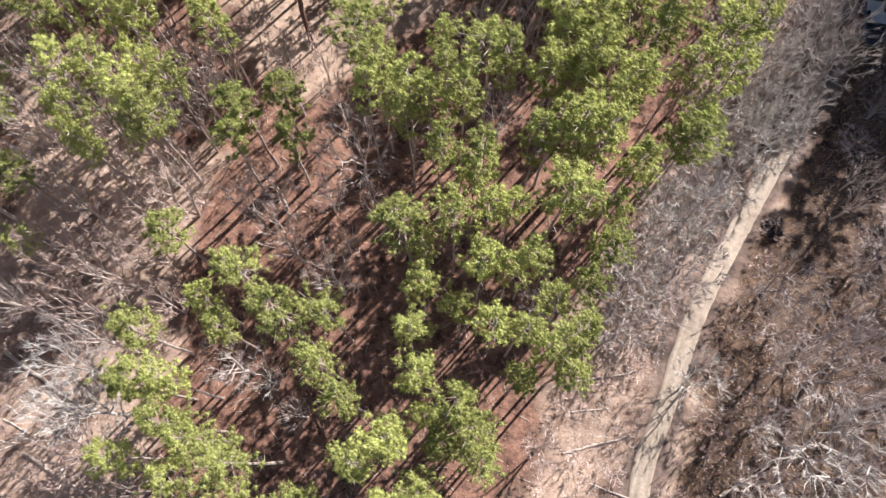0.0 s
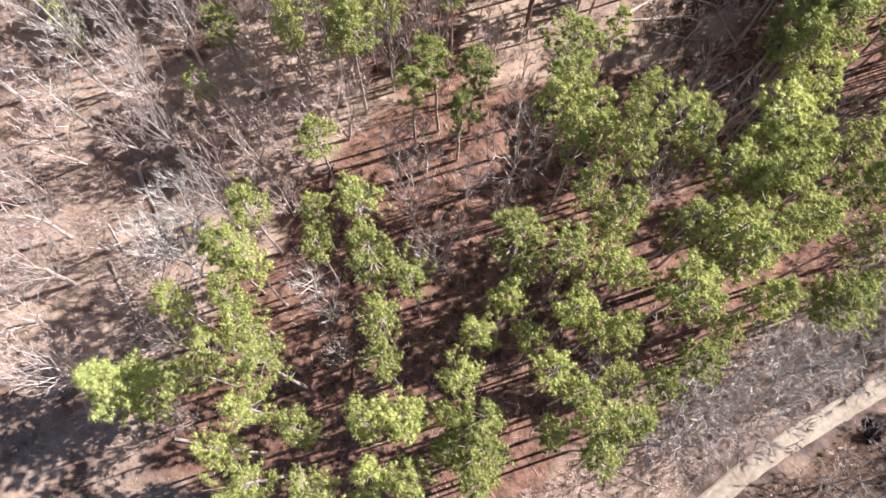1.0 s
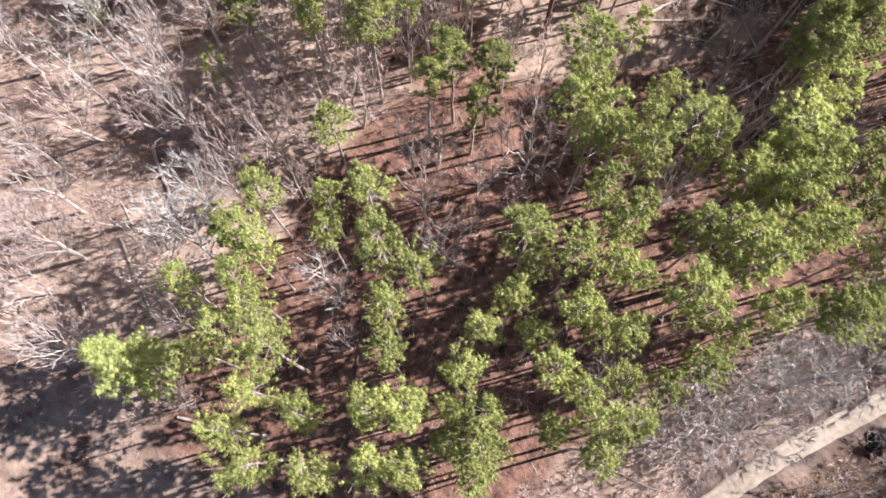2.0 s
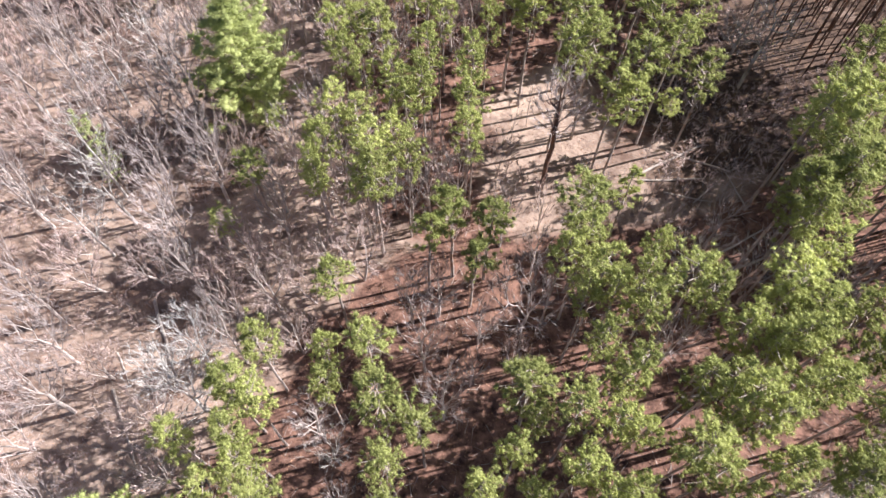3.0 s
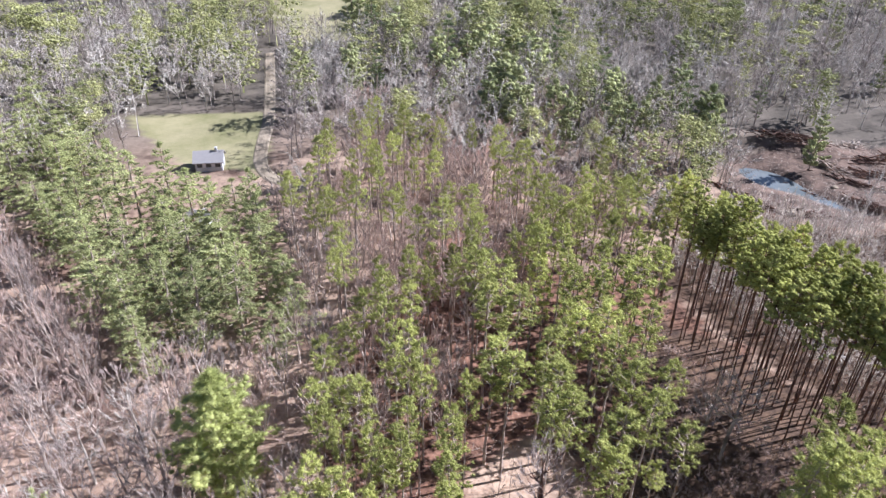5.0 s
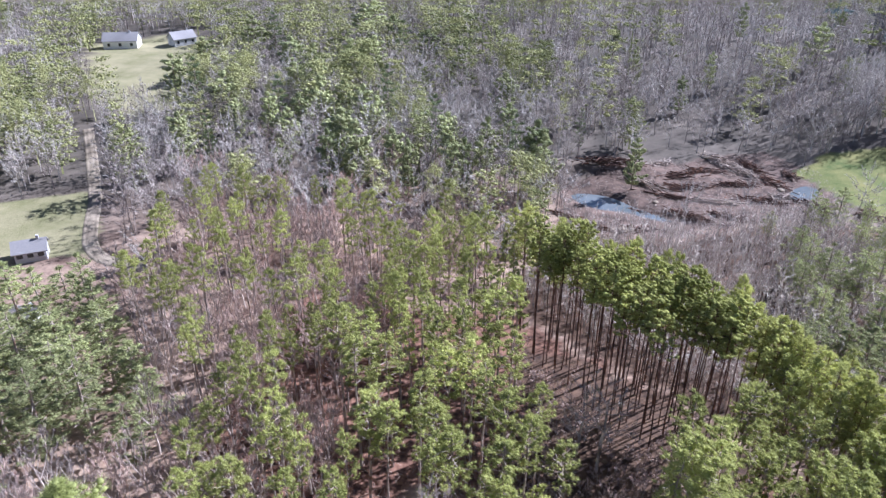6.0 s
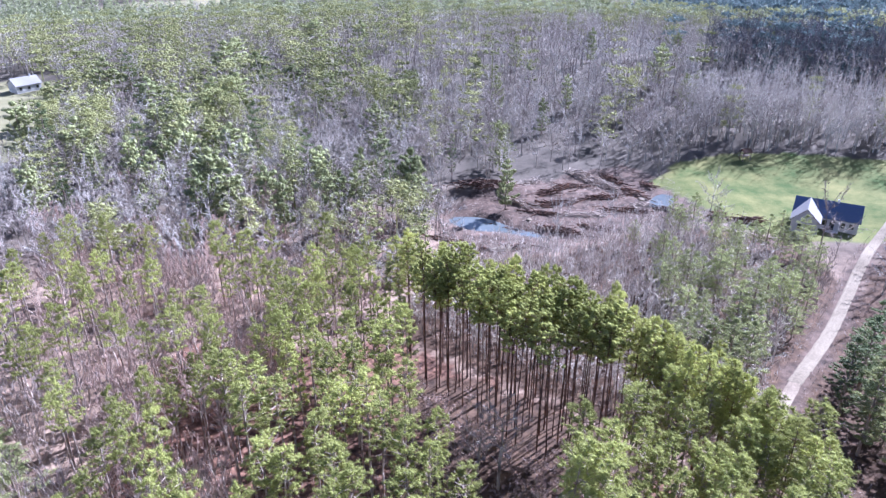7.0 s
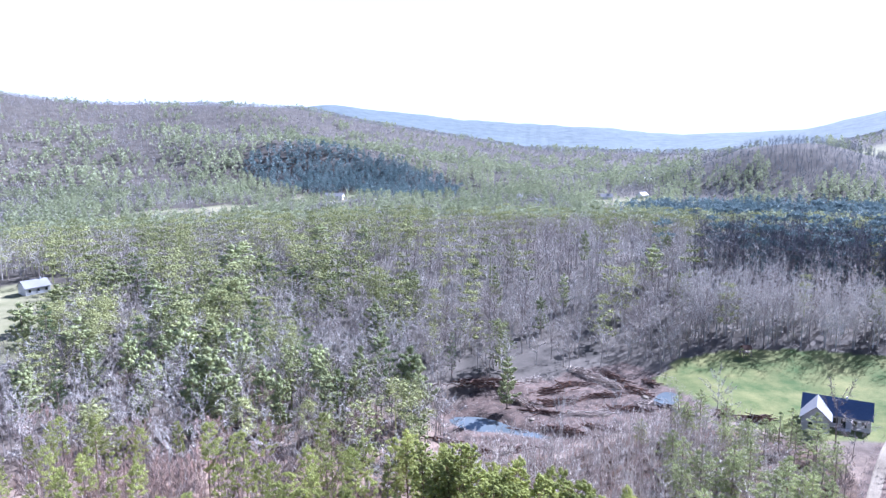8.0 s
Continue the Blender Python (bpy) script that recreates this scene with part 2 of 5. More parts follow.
def ground_sheet():
    gx, gy = grid_line(-130, 110, 1.5, 4800), grid_line(-30, 225, 1.5, 4800)
    X, Y = np.meshgrid(gx, gy)
    Zs = terrain(X, Y)
    nx, ny = len(gx), len(gy)
    verts = np.stack([X.ravel(), Y.ravel(), Zs.ravel()], 1)
    i = (np.arange(ny - 1)[:, None] * nx + np.arange(nx - 1)[None, :]).ravel()
    faces = np.stack([i, i + 1, i + nx + 1, i + nx], 1)
    me = bpy.data.meshes.new("ground")
    me.vertices.add(len(verts))
    me.vertices.foreach_set("co", verts.ravel())
    me.loops.add(faces.size)
    me.loops.foreach_set("vertex_index", faces.ravel())
    me.polygons.add(len(faces))
    me.polygons.foreach_set("loop_start", np.arange(len(faces)) * 4)
    me.update(calc_edges=True)
    smooth(me)
    px, py = verts[:, 0], verts[:, 1]
    wob = 2.0 * wave(px, py, 11, 7.0)
    cover = np.zeros((len(verts), 7))
    # ground past 2200 m fades to the haze-tinted colour
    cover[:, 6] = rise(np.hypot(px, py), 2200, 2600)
    # dark cover: real scrub and wet brush, plus painted shade by the plantation
    cover[:, 5] = inside(px + wob, py, SCRUB) | inside(px + wob, py, WET) | inside(px + wob, py, SHADED_BRUSH)
    cover[:, 4] = rise(np.hypot(px, py), 120, 190)
    cover[:, 0] = inside(px + wob, py + wob, PINE_FLOOR) & ~inside(px + wob, py + wob, CLEARING)
    grass = inside(px + wob * 0.6, py, LAWN)
    cover[:, 1] = grass
    soil = (near_line(px, py, WOODS_PATH) < 1.8) | inside(px + wob, py, MUD) | (near_line(px, py, TRACK) < 2.0 + 0.4 * wob)
    cover[:, 2] = soil & ~grass
    field = inside(px, py, YARD)
    for f in FIELDS:
        field |= inside(px, py, f)
    cover[:, 4], cover[:, 3] = field, cover[:, 4].copy()
    for k, nm in enumerate(("needle_litter", "grass_cover", "bare_soil", "woodland", "field_cover", "scrub_and_shade", "hazed_slope")):
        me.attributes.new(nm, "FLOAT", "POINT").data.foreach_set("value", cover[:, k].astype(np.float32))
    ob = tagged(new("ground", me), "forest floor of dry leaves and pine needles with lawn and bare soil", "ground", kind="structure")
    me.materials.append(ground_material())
    return ob


def ground_material():
    m = material("forest_floor", (0.16, 0.105, 0.08), (0.54, 0.4, 0.305), 0.9, 0.95, bump=0.12, bump_scale=2.2, third=(0.16, 0.1, 0.075), big=0.07)
    n, l = m.node_tree.nodes, m.node_tree.links
    bsdf = [x for x in n if x.bl_idname == "ShaderNodeBsdfPrincipled"][0]
    colour = bsdf.inputs["Base Color"].links[0].from_socket
    geo = n.new("ShaderNodeNewGeometry")

    def patchy(low, high, scale):
        t = n.new("ShaderNodeTexNoise")
        t.inputs["Scale"].default_value, t.inputs["Detail"].default_value, t.inputs["Roughness"].default_value = scale, 7, 0.7
        l.new(geo.outputs["Position"], t.inputs["Vector"])
        r = n.new("ShaderNodeMapRange")
        r.inputs[1].default_value, r.inputs[2].default_value = 0.35, 0.65
        l.new(t.outputs[0], r.inputs[0])
        x = n.new("ShaderNodeMix")
        x.data_type = "RGBA"
        x.inputs[6].default_value, x.inputs[7].default_value = (*low, 1), (*high, 1)
        l.new(r.outputs[0], x.inputs[0])
        return x.outputs[2]

    kinds = {
        "woodland": patchy((0.055, 0.048, 0.04), (0.18, 0.155, 0.13), 0.06),
        # distance haze painted into the far ridges as blue-grey
        "hazed_slope": patchy((0.1, 0.13, 0.14), (0.175, 0.205, 0.215), 0.02),
        "needle_litter": patchy((0.05, 0.026, 0.02), (0.31, 0.17, 0.12), 0.8),
        "scrub_and_shade": patchy((0.04, 0.025, 0.02), (0.18, 0.115, 0.078), 0.6),
        "bare_soil": patchy((0.04, 0.029, 0.025), (0.22, 0.155, 0.125), 0.35),
        "grass_cover": patchy((0.06, 0.105, 0.02), (0.25, 0.24, 0.085), 0.09),
        "field_cover": patchy((0.19, 0.19, 0.09), (0.36, 0.325, 0.2), 0.05),
    }
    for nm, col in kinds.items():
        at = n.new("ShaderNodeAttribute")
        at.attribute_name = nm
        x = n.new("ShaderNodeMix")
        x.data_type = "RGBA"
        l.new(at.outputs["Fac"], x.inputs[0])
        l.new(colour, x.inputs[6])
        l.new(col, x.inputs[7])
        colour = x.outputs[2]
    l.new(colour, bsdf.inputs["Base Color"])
    return m


ground_sheet()


def strip(name, line, width, mat, label, step=0.8, lift=0.12):
    """A track laid over the ground along a line, with two worn ruts and uneven edges."""
    pts = []
    dense = []
    for k in range(len(line) - 1):
        p0, p1, p2, p3 = (Vector((*line[min(max(k + d, 0), len(line) - 1)], 0)) for d in (-1, 0, 1, 2))
        n = max(2, int((p2 - p1).length / step))
        for j in range(n):
            t = j / n
            dense.append(0.5 * ((2 * p1) + (p2 - p0) * t + (2 * p0 - 5 * p1 + 4 * p2 - p3) * t * t + (3 * p1 - p0 - 3 * p2 + p3) * t ** 3))
    dense.append(Vector((*line[-1], 0)))
    cols = [-1, -0.8, -0.62, -0.45, -0.2, 0, 0.2, 0.45, 0.62, 0.8, 1]
    verts, faces = [], []
    for k, p in enumerate(dense):
        d = (dense[min(k + 1, len(dense) - 1)] - dense[max(k - 1, 0)]).normalized()
        side = Vector((d.y, -d.x, 0))
        w = width / 2 * (1 + 0.07 * noise.noise((k * 0.35, 3, 0)))
        for c in cols:
            edge = 0.12 * noise.noise((k * 0.7, c * 5, 1)) if abs(c) == 1 else 0
            q = p + side * (c * w + edge)
            rut = -0.06 if abs(abs(c) - 0.53) < 0.1 else 0.02 if abs(c) < 0.3 else 0
            z = ground_z(q.x, q.y) + lift + 0.08 + rut - (0.16 if abs(c) == 1 else 0)
            verts.append((q.x, q.y, z))
        if k:
            a = (k - 1) * len(cols)
            faces += [(a + i, a + i + 1, a + len(cols) + i + 1, a + len(cols) + i) for i in range(len(cols) - 1)]
    me = smooth(mesh_from(name, verts, faces))
    me.materials.append(mat)
    return tagged(new(name, me), label, "track", kind="structure")


strip("road", TRACK[:12], 1.9, DIRT, "pale two-rut dirt track through the woods")
strip("road", TRACK[11:], 2.1, GRAVEL, "pale gravel lane running to the house")
strip("driveway", DRIVE, 3.0, GRAVEL, "pale grey driveway beside a grassy yard")

# ---------------------------------------------------------------- tree building
R = random.Random(7)


def tube(V, F, pts, radii, sides=5):
    """Adds a tapered tube along pts to the vertex and face lists."""
    rings = []
    for k, p in enumerate(pts):
        d = (pts[min(k + 1, len(pts) - 1)] - pts[max(k - 1, 0)]).normalized()
        a = d.orthogonal().normalized()
        b = d.cross(a)
        base = len(V)
        for s in range(sides):
            t = 2 * math.pi * s / sides
            V.append(p + (a * math.cos(t) + b * math.sin(t)) * radii[k])
        rings.append(base)
    for r0, r1 in zip(rings, rings[1:]):
        for s in range(sides):
            F.append((r0 + s, r0 + (s + 1) % sides, r1 + (s + 1) % sides, r1 + s))
    return rings


def around(rng, spread=1.0):
    return Vector((rng.gauss(0, spread), rng.gauss(0, spread), rng.gauss(0, spread)))


def flatten(v, k):
    return Vector((v.x, v.y, v.z * k))


GOLD = (1 + 5 ** 0.5) / 2
ICO = [Vector(p).normalized() for p in ((-1, GOLD, 0), (1, GOLD, 0), (-1, -GOLD, 0), (1, -GOLD, 0), (0, -1, GOLD), (0, 1, GOLD), (0, -1, -GOLD), (0, 1, -GOLD), (GOLD, 0, -1), (GOLD, 0, 1), (-GOLD, 0, -1), (-GOLD, 0, 1))]
ICO_FACES = ((0, 11, 5), (0, 5, 1), (0, 1, 7), (0, 7, 10), (0, 10, 11), (1, 5, 9), (5, 11, 4), (11, 10, 2), (10, 7, 6), (7, 1, 8), (3, 9, 4), (3, 4, 2), (3, 2, 6), (3, 6, 8), (3, 8, 9), (4, 9, 5), (2, 4, 11), (6, 2, 10), (8, 6, 7), (9, 8, 1))


def core(V, F, c, rng, r, flat=0.75):
    """The dense inner part of a clump of needles, a ragged lump."""
    i = len(V)
    turn = Euler((rng.uniform(0, 6), rng.uniform(0, 6), rng.uniform(0, 6))).to_matrix()
    V.extend(c + flatten(turn @ v, flat) * r * rng.uniform(0.6, 1.3) for v in ICO)
    F.extend((i + a, i + b, i + d) for a, b, d in ICO_FACES)


def puff(V, F, c, rng, n, r, width, rise_by=0.3, flat=1.0, solid=0.4):
    """A clump round c: a dense core and a ball of short needle sprays, fuller on top."""
    core(V, F, c, rng, r * solid, 0.5 + 0.3 * flat)
    for _ in range(n):
        d = (flatten(around(rng), flat) + Vector((0, 0, rise_by))).normalized()
        s = d.cross(around(rng)).normalized() * width * rng.uniform(0.6, 1.3)
        a = c + d * r * rng.uniform(0.0, 0.45)
        i = len(V)
        V.extend((a - s, a + s, c + flatten(d, 0.5 + 0.5 * flat) * r * rng.uniform(0.75, 1.25)))
        F.append((i, i + 1, i + 2))


def pine(rng, h=20.0, crown=0.4, reach=2.2, whorls=9, per=4, tufts=5, blades=44, ball=0.37, droop=0.2, stubs=8, thick=0.13, solid=0.4):
    """Meshes of a pine's trunk with its limbs, and of its clumpy crown; its foot is at the origin."""
    V, F, NV, NF = [], [], [], []
    lean = Vector((rng.uniform(-0.5, 0.5), rng.uniform(-0.5, 0.5), 0))
    pts = [Vector((0, 0, -0.3)) + lean * (k / 7) ** 2 + Vector((0, 0, (h + 0.3) * k / 7)) + around(rng, 0.04) for k in range(8)]
    tube(V, F, pts, [thick * (1 - k / 7) ** 0.7 + 0.02 for k in range(8)], 6)

    def stem(z):
        k = z / h
        return Vector((0, 0, z)) + lean * k * k
    for _ in range(stubs):
        z = rng.uniform(0.3, 1 - crown) * h
        a = rng.uniform(0, 6.28)
        d = Vector((math.cos(a), math.sin(a), rng.uniform(-0.2, 0.3)))
        tube(V, F, [stem(z), stem(z) + d * rng.uniform(0.4, 1.2)], [0.03, 0.008], 3)
    lop = rng.uniform(0, 6.28)
    for w in range(whorls):
        u = w / (whorls - 1)
        z = h * (1 - crown + crown * u * 0.96)
        turn = rng.uniform(0, 6.28)
        profile = reach * math.sqrt(max(0.12, 1 - ((u - 0.3) / 0.76) ** 2))
        for b in range(per):
            if rng.random() < 0.12:
                continue
            a = turn + 6.28 * b / per + rng.gauss(0, 0.3)
            ln = profile * rng.uniform(0.5, 1.15) * (1 + 0.25 * math.cos(a - lop))
            d = Vector((math.cos(a), math.sin(a), 0))
            climb = rng.uniform(0.05, 0.35) + 0.5 * u - droop
            p0 = stem(z + rng.uniform(-0.3, 0.3))
            p1 = p0 + d * ln * 0.55 + Vector((0, 0, climb * ln * 0.4))
            p2 = p0 + d * ln + Vector((0, 0, climb * ln * 0.4 + 0.3 * ln))
            tube(V, F, [p0, p1, p2], [0.045, 0.03, 0.012], 3)
            side = Vector((-d.y, d.x, 0))
            for t in range(tufts):
                k = 0.45 + 0.55 * (t + rng.random() * 0.6) / tufts
                c = p1.lerp(p2, (k - 0.55) / 0.45) if k > 0.55 else p0.lerp(p1, k / 0.55)
                c = c + side * rng.gauss(0, 0.2 * ln) + Vector((0, 0, rng.gauss(0.05, 0.12)))
                r = ball * rng.uniform(0.7, 1.3)
                puff(NV, NF, c, rng, int(blades * r / ball), r, 0.019, solid=solid)
    puff(NV, NF, stem(h) + Vector((0, 0, 0.1)), rng, blades, ball, 0.021)
    return mesh_from("trunk", V, F), smooth(mesh_from("crown", NV, NF))


def white_pine(rng, h=18.0, reach=3.6, base=0.2, whorls=11, blades=16, taper=0.5, ball=0.5, slim=0.05, per=6, solid=0.4):
    """A broad pine in uneven layers of flattened plumes, with a blunt top."""
    V, F, NV, NF = [], [], [], []
    pts = [Vector((0, 0, -0.3 + (h + 0.3) * k / 7)) + around(rng, 0.05) for k in range(8)]
    tube(V, F, pts, [0.24 * (1 - k / 7) ** 0.8 + 0.02 for k in range(8)], 7)
    lop = rng.uniform(0, 6.28)
    for w in range(whorls):
        u = w / (whorls - 1)
        z = h * (base + (1 - base) * u * 0.97)
        prof = reach * (1 - u) ** taper * (0.75 + 0.25 * min(1, u * 4)) * rng.uniform(0.7, 1.15) + 0.4
        turn = rng.uniform(0, 6.28)
        for b in range(per):
            if rng.random() < 0.16:
                continue
            a = turn + b * 6.28 / per + rng.gauss(0, 0.25)
            ln = prof * rng.uniform(0.5, 1.15) * (1 + 0.15 * math.cos(a - lop))
            d = Vector((math.cos(a), math.sin(a), 0))
            p0 = Vector((0, 0, z + rng.gauss(0, 0.2)))
            p1 = p0 + d * ln * 0.6 + Vector((0, 0, 0.04 * ln))
            p2 = p0 + d * ln + Vector((0, 0, rng.uniform(0.08, 0.32) * ln))
            tube(V, F, [p0, p1, p2], [0.05, 0.03, 0.012], 3)
            n = 3 + int(ln * 1.3)
            side = Vector((-d.y, d.x, 0))
            for t in range(n):
                k = 0.3 + 0.7 * (t + rng.random() * 0.7) / n
                c = p0.lerp(p1, k / 0.6) if k < 0.6 else p1.lerp(p2, (k - 0.6) / 0.4)
                c = c + side * rng.gauss(0, 0.24 * ln * (1.15 - k)) + Vector((0, 0, rng.gauss(0, 0.1)))
                puff(NV, NF, c, rng, blades, ball * rng.uniform(0.7, 1.3), slim, 0.25, 0.6, solid)
    puff(NV, NF, Vector((0, 0, h)), rng, blades, ball, slim)
    return mesh_from("trunk", V, F), smooth(mesh_from("crown", NV, NF))


def bare_tree(rng, h=16.0, fork=0.35, wide=3.0, limbs=46, twigs=900, stems=1, thick=0.15, twig=0.012, rising=0.35, tall=0.8, sprig=0.9):
    """Meshes of a leafless tree: its trunk with forking limbs that fill a dome, and the fine twigs at their ends."""
    V, F, TV, TF = [], [], [], []
    nodes, parent, load = [], [], []
    spans = []
    middle, half = h * (1 + fork) / 2, h * (1 - fork) / 2
    for s in range(stems):
        tilt = 0.04 + 0.13 * (stems > 1)
        d = Vector((rng.gauss(0, tilt), rng.gauss(0, tilt), 1)).normalized()
        foot = Vector((0, 0, -0.3)) + (flatten(around(rng, 0.2), 0) if stems > 1 else Vector())
        chain = []
        for k in range(7):
            nodes.append(foot + d * h * tall * k / 6 + flatten(around(rng, 0.012 * h * k / 6), 0))
            parent.append(len(nodes) - 2 if k else -1)
            load.append(0)
            chain.append(len(nodes) - 1)
        spans.append(chain)
    tips = []
    for _ in range(limbs):
        d = around(rng).normalized()
        r = rng.uniform(0.15, 1) ** 0.45
        tips.append(Vector((d.x * wide * r, d.y * wide * r, middle + d.z * half * r)))
    tips.sort(key=lambda t: math.hypot(t.x, t.y) + 0.3 * abs(t.z - middle))
    for t in tips:
        best, who = 1e9, 0
        for i, q in enumerate(nodes):
            if q.z < fork * h * 0.75:
                continue
            flat_gap = math.hypot(t.x - q.x, t.y - q.y)
            cost = (t - q).length + 4 * max(0, q.z + rising * flat_gap - t.z)
            if cost < best:
                best, who = cost, i
        q = nodes[who]
        ln = (t - q).length
        m = q.lerp(t, 0.5) + Vector((0, 0, -0.06 * ln)) + around(rng, 0.025 * ln)
        nodes += [m, t]
        parent += [who, len(nodes) - 2]
        load += [0, 1]
        spans.append([who, len(nodes) - 2, len(nodes) - 1])
    for i in range(len(nodes) - 1, -1, -1):
        if parent[i] >= 0:
            load[parent[i]] += load[i]
    top = max(max(load), 1)

    def girth(i):
        return max(twig * 0.8, thick * (max(load[i], 0.4) / top) ** 0.62)
    ring = {}
    for sp in spans:
        rs = [girth(i) for i in sp]
        if len(sp) == 3:
            rs = [min(rs[0], rs[1] * 1.1), rs[1], rs[2] * 0.5]
        made = tube(V, F, [nodes[i] for i in sp], rs, 6 if rs[0] > 0.07 else 4 if rs[0] > 0.04 else 3)
        if sp[0] in ring:
            F.append((ring[sp[0]], made[0], made[0] + 1))
        for i, r0 in zip(sp, made):
            ring.setdefault(i, r0)
    outer = [sp for sp in spans if len(sp) == 3]
    heart = Vector((0, 0, middle - 0.3 * half))
    for _ in range(twigs):
        sp = rng.choice(outer)
        p, m, e = (nodes[i] for i in sp)
        u = rng.uniform(0.3, 1) ** 0.55
        q = p.lerp(m, u * 2) if u < 0.5 else m.lerp(e, u * 2 - 1)
        out = (q - heart).normalized()
        d = ((e - m).normalized() * 0.5 + out * 0.5 + around(rng, 0.36) + Vector((0, 0, 0.2 + 0.2 * rising))).normalized()
        tip = q + d * sprig * rng.uniform(0.45, 1.25)
        w = (tip - q).cross(around(rng)).normalized() * twig
        i = len(TV)
        TV.extend((q - w, q + w, tip))
        TF.append((i, i + 1, i + 2))
    return mesh_from("trunk", V, F), mesh_from("twigs", TV, TF)


def sized(pair, mats):
    for me, m in zip(pair, mats):
        me.materials.append(m)
    return pair


def proto(kind, pair, mats, parts):
    return kind, sized(pair, mats), parts


PINES = [proto("red_pine", pine(R, 20, 0.33, 1.95, blades=34), (PINE_BARK, NEEDLES), ("trunk", "crown")) for _ in range(6)]
THIN_PINES = [proto("red_pine", pine(R, 20, 0.34, 1.6, 8, per=3, tufts=6, blades=40), (PINE_BARK, NEEDLES), ("trunk", "crown")) for _ in range(4)]
TALL_PINES = [proto("plantation_pine", pine(R, 22.5, 0.24, 2.1, 7, droop=0.3, stubs=16, thick=0.085, blades=26, solid=0.6), (DARK_BARK, DEEP_GREEN), ("trunk", "crown")) for _ in range(4)]
EDGE_MODELS = [proto("plantation_pine", pair[1], (), pair[2]) for pair in PINES]
DEEP_PINES = [proto("plantation_pine", pine(R, 20.5, 0.42, 2.1, 10, thick=0.1, blades=38, solid=0.36), (DARK_BARK, DEEP_GREEN), ("trunk", "crown")) for _ in range(3)]
WHITES = [proto("white_pine", white_pine(R), (PINE_BARK, WHITE_PINE), ("trunk", "crown")) for _ in range(4)]
LONE = proto("white_pine", white_pine(R, 19, 5.4, 0.16, 15, 44, 0.55, 0.7, 0.022, per=9, solid=0.42), (PINE_BARK, LIME_NEEDLES), ("trunk", "crown"))
MID_WHITES = [proto("white_pine", white_pine(R, 18, 4.0, 0.22, 9, 34, 0.4, 0.6, 0.022, solid=0.36), (PINE_BARK, m), ("trunk", "crown")) for m in (WHITE_PINE, MID_GREEN, MID_GREEN, WHITE_PINE, MID_GREEN)]
BIG_WHITES = [proto("white_pine", white_pine(R, 15, 5.6, 0.14, 8, 36, 0.36, 0.95, 0.028, per=7, solid=0.58), (PINE_BARK, m), ("trunk", "crown")) for m in (FAR_MID, FAR_DEEP, FAR_MID)]
HEMLOCKS = [proto("hemlock", white_pine(R, 17, 4.0, 0.14, 9, 28, 0.48, 0.62, 0.026, solid=0.4), (PINE_BARK, DARK_NEEDLES), ("trunk", "crown")) for _ in range(2)]
GREYS = [proto("bare_tree" if k < 3 else "bare_maple", bare_tree(R, 15, 0.26, 2.8, 70, 1900, 1, 0.18, 0.016, rising=1.7), (LIMB_BARK, GREY_BARK), ("trunk", "crown")) for k in range(5)]
BROWNS = [proto("hardwood_tree", bare_tree(R, 13.5, 0.2, 2.8, 70, 2200, 3, 0.12, 0.016, rising=1.8), (LIMB_BARK, BROWN_TWIG), ("trunk", "crown")) for _ in range(5)]
PALES = [proto("bare_birch", bare_tree(R, 16, 0.3, 3.3, 70, 1300, 1, 0.17, 0.018, rising=0.9), (PALE_BARK, PALE_BARK), ("trunk", "crown")) for _ in range(3)]
SPREADING = [proto("spreading_tree", bare_tree(R, 9.5, 0.14, 3.5, 90, 1900, 2, 0.12, 0.017, rising=0.6, tall=0.5), (PALE_BARK if k < 2 else GREY_BARK, PALE_BARK if k < 2 else GREY_BARK), ("trunk", "crown")) for k in range(4)]
GHOST = [proto("spreading_tree", bare_tree(R, 9.0, 0.1, 3.3, 110, 1500, 3, 0.07, 0.017, rising=0.75, tall=0.5), (WHITE_BARK, WHITE_BARK), ("trunk", "crown")) for _ in range(2)]
TALL_GREY = proto("bare_tree", bare_tree(R, 19.5, 0.5, 2.8, 90, 2200, 1, 0.25, 0.017, rising=0.8), (DARK_BARK, GREY_BARK), ("trunk", "crown"))
DOMES = [proto("bare_maple", bare_tree(R, 11, 0.2, 4.2, 90, 3000, 2, 0.15, 0.02, rising=1.3), (LIMB_BARK, m), ("trunk", "crown")) for m in (PALE_BARK, BROWN_TWIG, BROWN_TWIG)]
SLIM = [proto("bare_sapling", bare_tree(R, 12, 0.3, 1.3, 26, 520, 1, 0.06, 0.016, rising=1.6), (GREY_BARK, GREY_BARK), ("trunk", "crown")) for _ in range(5)]
SHRUBS = [proto("bare_shrub", bare_tree(R, 3.2, 0.1, 1.4, 24, 520, 4, 0.022, 0.013, rising=0.9, tall=0.6, sprig=0.6), (GREY_BARK, BROWN_TWIG), ("trunk", "crown")) for _ in range(4)]

